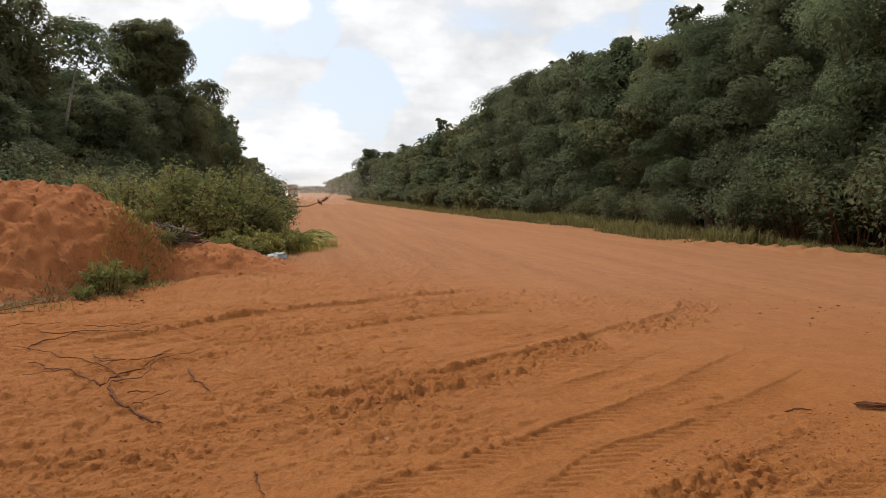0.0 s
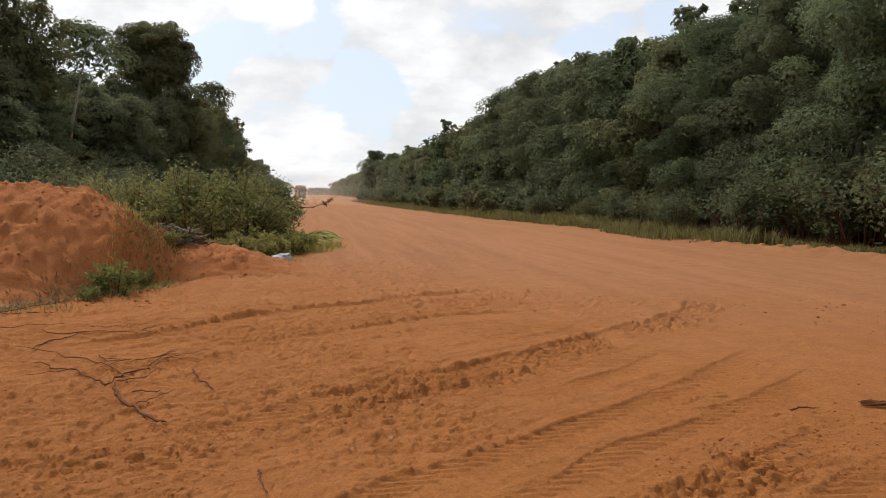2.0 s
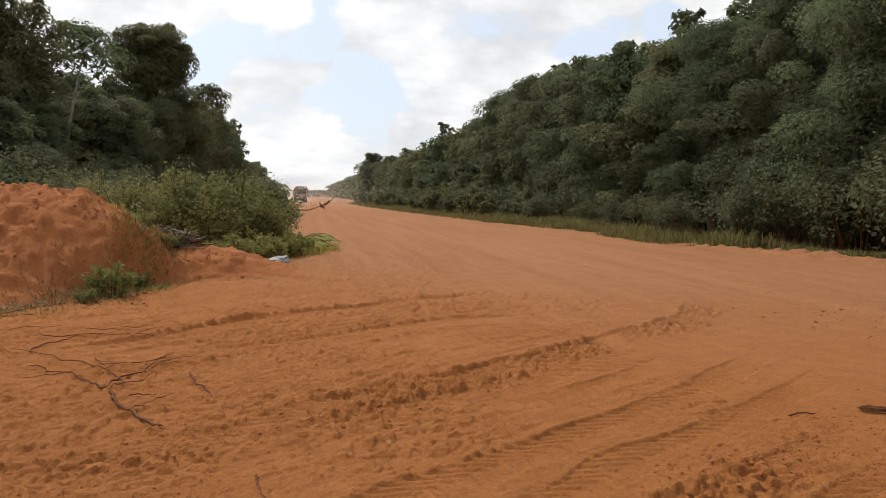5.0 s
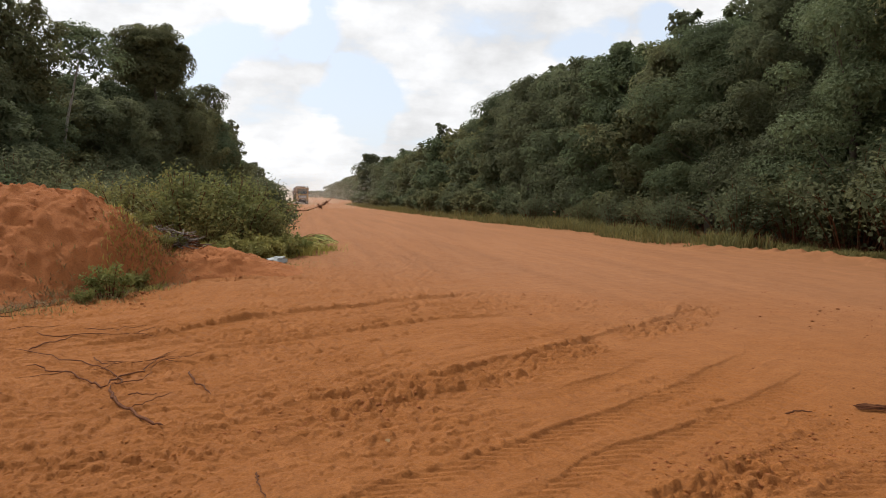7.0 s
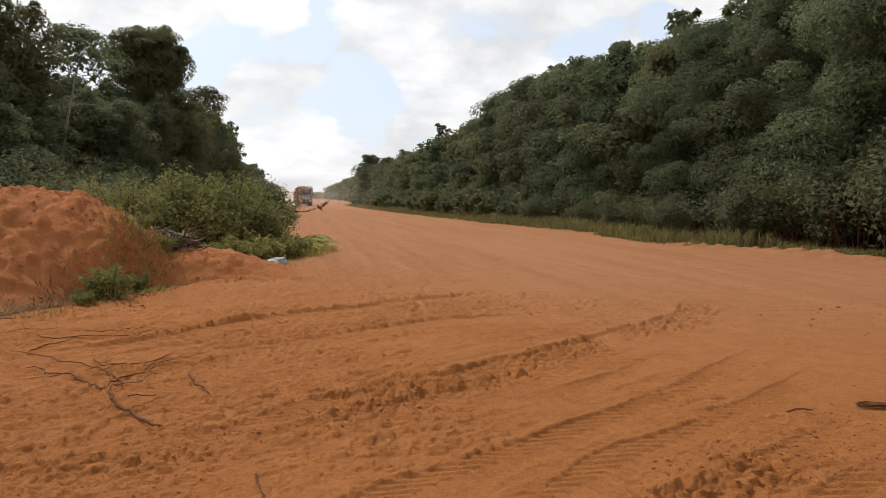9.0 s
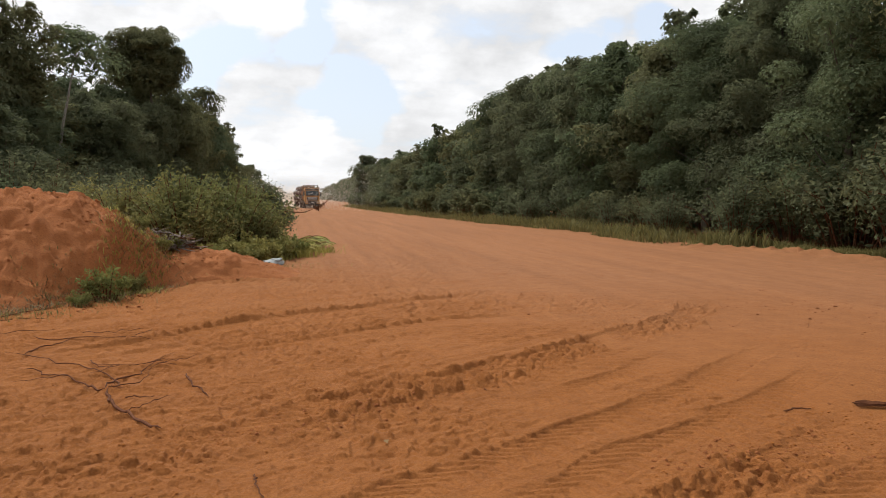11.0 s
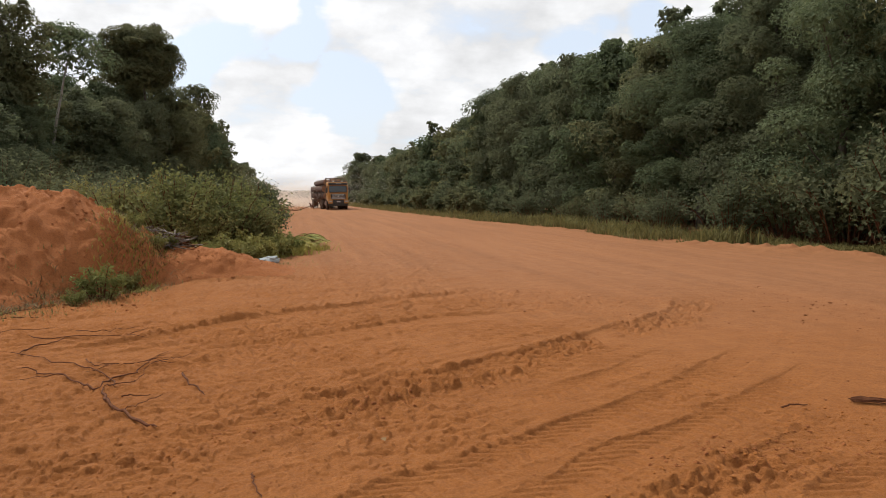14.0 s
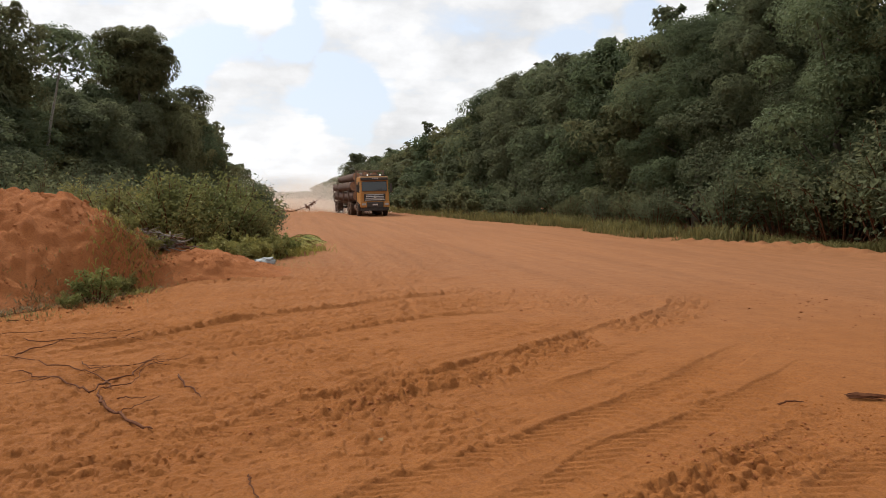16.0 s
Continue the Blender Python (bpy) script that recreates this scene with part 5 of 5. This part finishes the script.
    for x, y in WHEELS:
        bm = bmesh.new()
        w = 0.16 if y < 1 else 0.28
        ring(bm, 0.30, WHEEL_R, -w, w, 28)
        for k in range(28):
            a = 2 * math.pi * k / 28
            b2 = bmesh.ops.create_cube(bm, size=1, matrix=Matrix.Rotation(a, 4, "X") @ Matrix.Translation((0, 0, WHEEL_R - 0.012)) @ Matrix.Diagonal((w * 1.7, 0.05, 0.04, 1)))
        wh = part("wheel", bm, RUBBER, truck)
        s = 1 if x > 0 else -1
        bm = bmesh.new()
        rod(bm, (s * 0.02, 0, 0), (s * (w - 0.03), 0, 0), 0.29, 0.31, 20)
        rod(bm, (s * (w - 0.04), 0, 0), (s * (w + 0.05), 0, 0), 0.11, 0.09, 12)
        for k in range(8):
            a = 2 * math.pi * k / 8
            rod(bm, (s * (w - 0.04), 0.2 * math.cos(a), 0.2 * math.sin(a)), (s * (w + 0.0), 0.2 * math.cos(a), 0.2 * math.sin(a)), 0.022, None, 6)
        part("rim", bm, GREY_STEEL, wh)
        wheels.append(wh)
    # the body is a little narrower and lower than its plan
    for ob in list(truck.children_recursive):
        if ob not in wheels and ob.parent not in wheels and not ob.name.startswith("axle"):
            ob.data.transform(Matrix.Diagonal((0.94, 1.0, 0.955, 1)))
    return truck, wheels


truck, wheels = build_truck()


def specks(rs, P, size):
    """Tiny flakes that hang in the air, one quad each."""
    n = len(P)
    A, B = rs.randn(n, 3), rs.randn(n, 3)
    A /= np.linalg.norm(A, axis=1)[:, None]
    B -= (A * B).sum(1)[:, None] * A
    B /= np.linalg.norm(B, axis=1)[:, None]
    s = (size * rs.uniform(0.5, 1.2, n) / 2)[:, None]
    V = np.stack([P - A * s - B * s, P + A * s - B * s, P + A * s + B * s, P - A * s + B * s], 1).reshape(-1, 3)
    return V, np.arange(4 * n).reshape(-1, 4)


def build_dust():
    """Dust behind the lorry, in puffs that thin out towards the rear, and old dust that still hangs over the far road."""
    rs = np.random.RandomState(61)
    top = tagged(new("dust_cloud"), "pale tan dust thrown up behind the lorry", "dust")
    for x, y, z, sx, sy, sz, n in ((-0.3, 15.5, 0.5, 1.2, 1.8, 0.7, 1300), (-1.2, 21, 1.0, 1.9, 4, 1.1, 3200), (-2.6, 32, 1.4, 2.8, 7, 1.5, 4600), (-4.4, 48, 1.6, 3.6, 10, 1.8, 5600), (-6.0, 72, 1.8, 4.2, 14, 2.0, 6000), (0.2, 9.0, 0.2, 1.2, 2.6, 0.22, 400)):
        P = rs.randn(11 * n, 3)
        P = P[np.linalg.norm(P, axis=1) < 2.1] * [sx, sy, sz]
        P += 0.6 * sx * np.stack([value_noise(P[:, 1], P[:, 2], 2.0, 70 + k) for k in range(3)], 1)
        P = P[(np.abs(P[:, 2]) < 1.7 * sz) & (np.abs(P[:, 0]) < 2.2 * sx)]
        P[:, 2] = np.abs(P[:, 2] + z) + 0.03
        ob = link("dust_puff", np_mesh("dust_puff", *specks(rs, P, 0.027)), DUST, top)
        tagged(ob, kind="stuff").matrix_basis = pose(x, y, 0)
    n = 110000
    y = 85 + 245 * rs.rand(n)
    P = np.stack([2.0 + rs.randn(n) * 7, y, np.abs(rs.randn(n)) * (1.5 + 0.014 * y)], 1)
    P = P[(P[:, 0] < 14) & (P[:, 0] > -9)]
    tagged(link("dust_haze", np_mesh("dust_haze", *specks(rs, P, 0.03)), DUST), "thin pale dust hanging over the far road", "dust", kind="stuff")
    return top


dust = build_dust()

# ---- what moves ----
# seconds, then the lorry's front axle on the road
DRIVE = [(0.0, -2.95, 220.0), (1.0, -2.50, 208.0), (2.0, -2.10, 196.3), (3.0, -1.78, 185.5), (4.0, -1.42, 175.2), (5.2, -0.95, 164.0), (6.5, -0.50, 152.4), (7.5, -0.12, 144.0), (9.0, 0.30, 132.0),
         (10.2, 1.0, 122.0), (11.5, 2.05, 110.6), (12.5, 3.05, 101.0), (13.5, 4.08, 89.6), (14.5, 5.0, 77.4), (15.25, 5.68, 67.7), (16.0, 6.2, 57.7)]


def drive_at(t):
    T, X, Y = (np.array(v) for v in zip(*DRIVE))
    k = min(max(int(np.searchsorted(T, t)) - 1, 0), len(T) - 2)

    def slope(V, i):
        a, b = max(i - 1, 0), min(i + 1, len(T) - 1)
        return (V[b] - V[a]) / (T[b] - T[a])
    h = T[k + 1] - T[k]
    u = (t - T[k]) / h
    out = []
    for V in (X, Y):
        out.append((2 * u ** 3 - 3 * u ** 2 + 1) * V[k] + (u ** 3 - 2 * u ** 2 + u) * h * slope(V, k) + (-2 * u ** 3 + 3 * u ** 2) * V[k + 1] + (u ** 3 - u ** 2) * h * slope(V, k + 1))
    return out


def heading(t):
    (x0, y0), (x1, y1) = drive_at(max(0, t - 0.6)), drive_at(min(16, t + 0.6))
    return math.degrees(math.atan2(x1 - x0, -(y1 - y0)))


def motions():
    rows, trail, spun, last = [], [], [0.0], drive_at(0)
    for i in range(1, 481):
        p = drive_at(i / 30)
        spun.append(spun[-1] + math.hypot(p[0] - last[0], p[1] - last[1]))
        last = p
    for i in range(0, 33):
        t = i / 2
        x, y = drive_at(t)
        bob = 0.012 * math.sin(7 * t)
        rows.append((t, pose(x, y, 0.01 + bob, 0, 0.5 * math.sin(3.1 * t), heading(t))))
        trail.append((t, pose(x, y, 0.0, 0, 0, 0.6 * heading(t))))
    walk(truck, rows)
    walk(dust, trail)
    for wh, (x, y) in zip(wheels, WHEELS):
        walk(wh, [(i / 30, pose(x, y, WHEEL_R, math.degrees(spun[i] / WHEEL_R), 0, 0)) for i in range(481)])


motions()
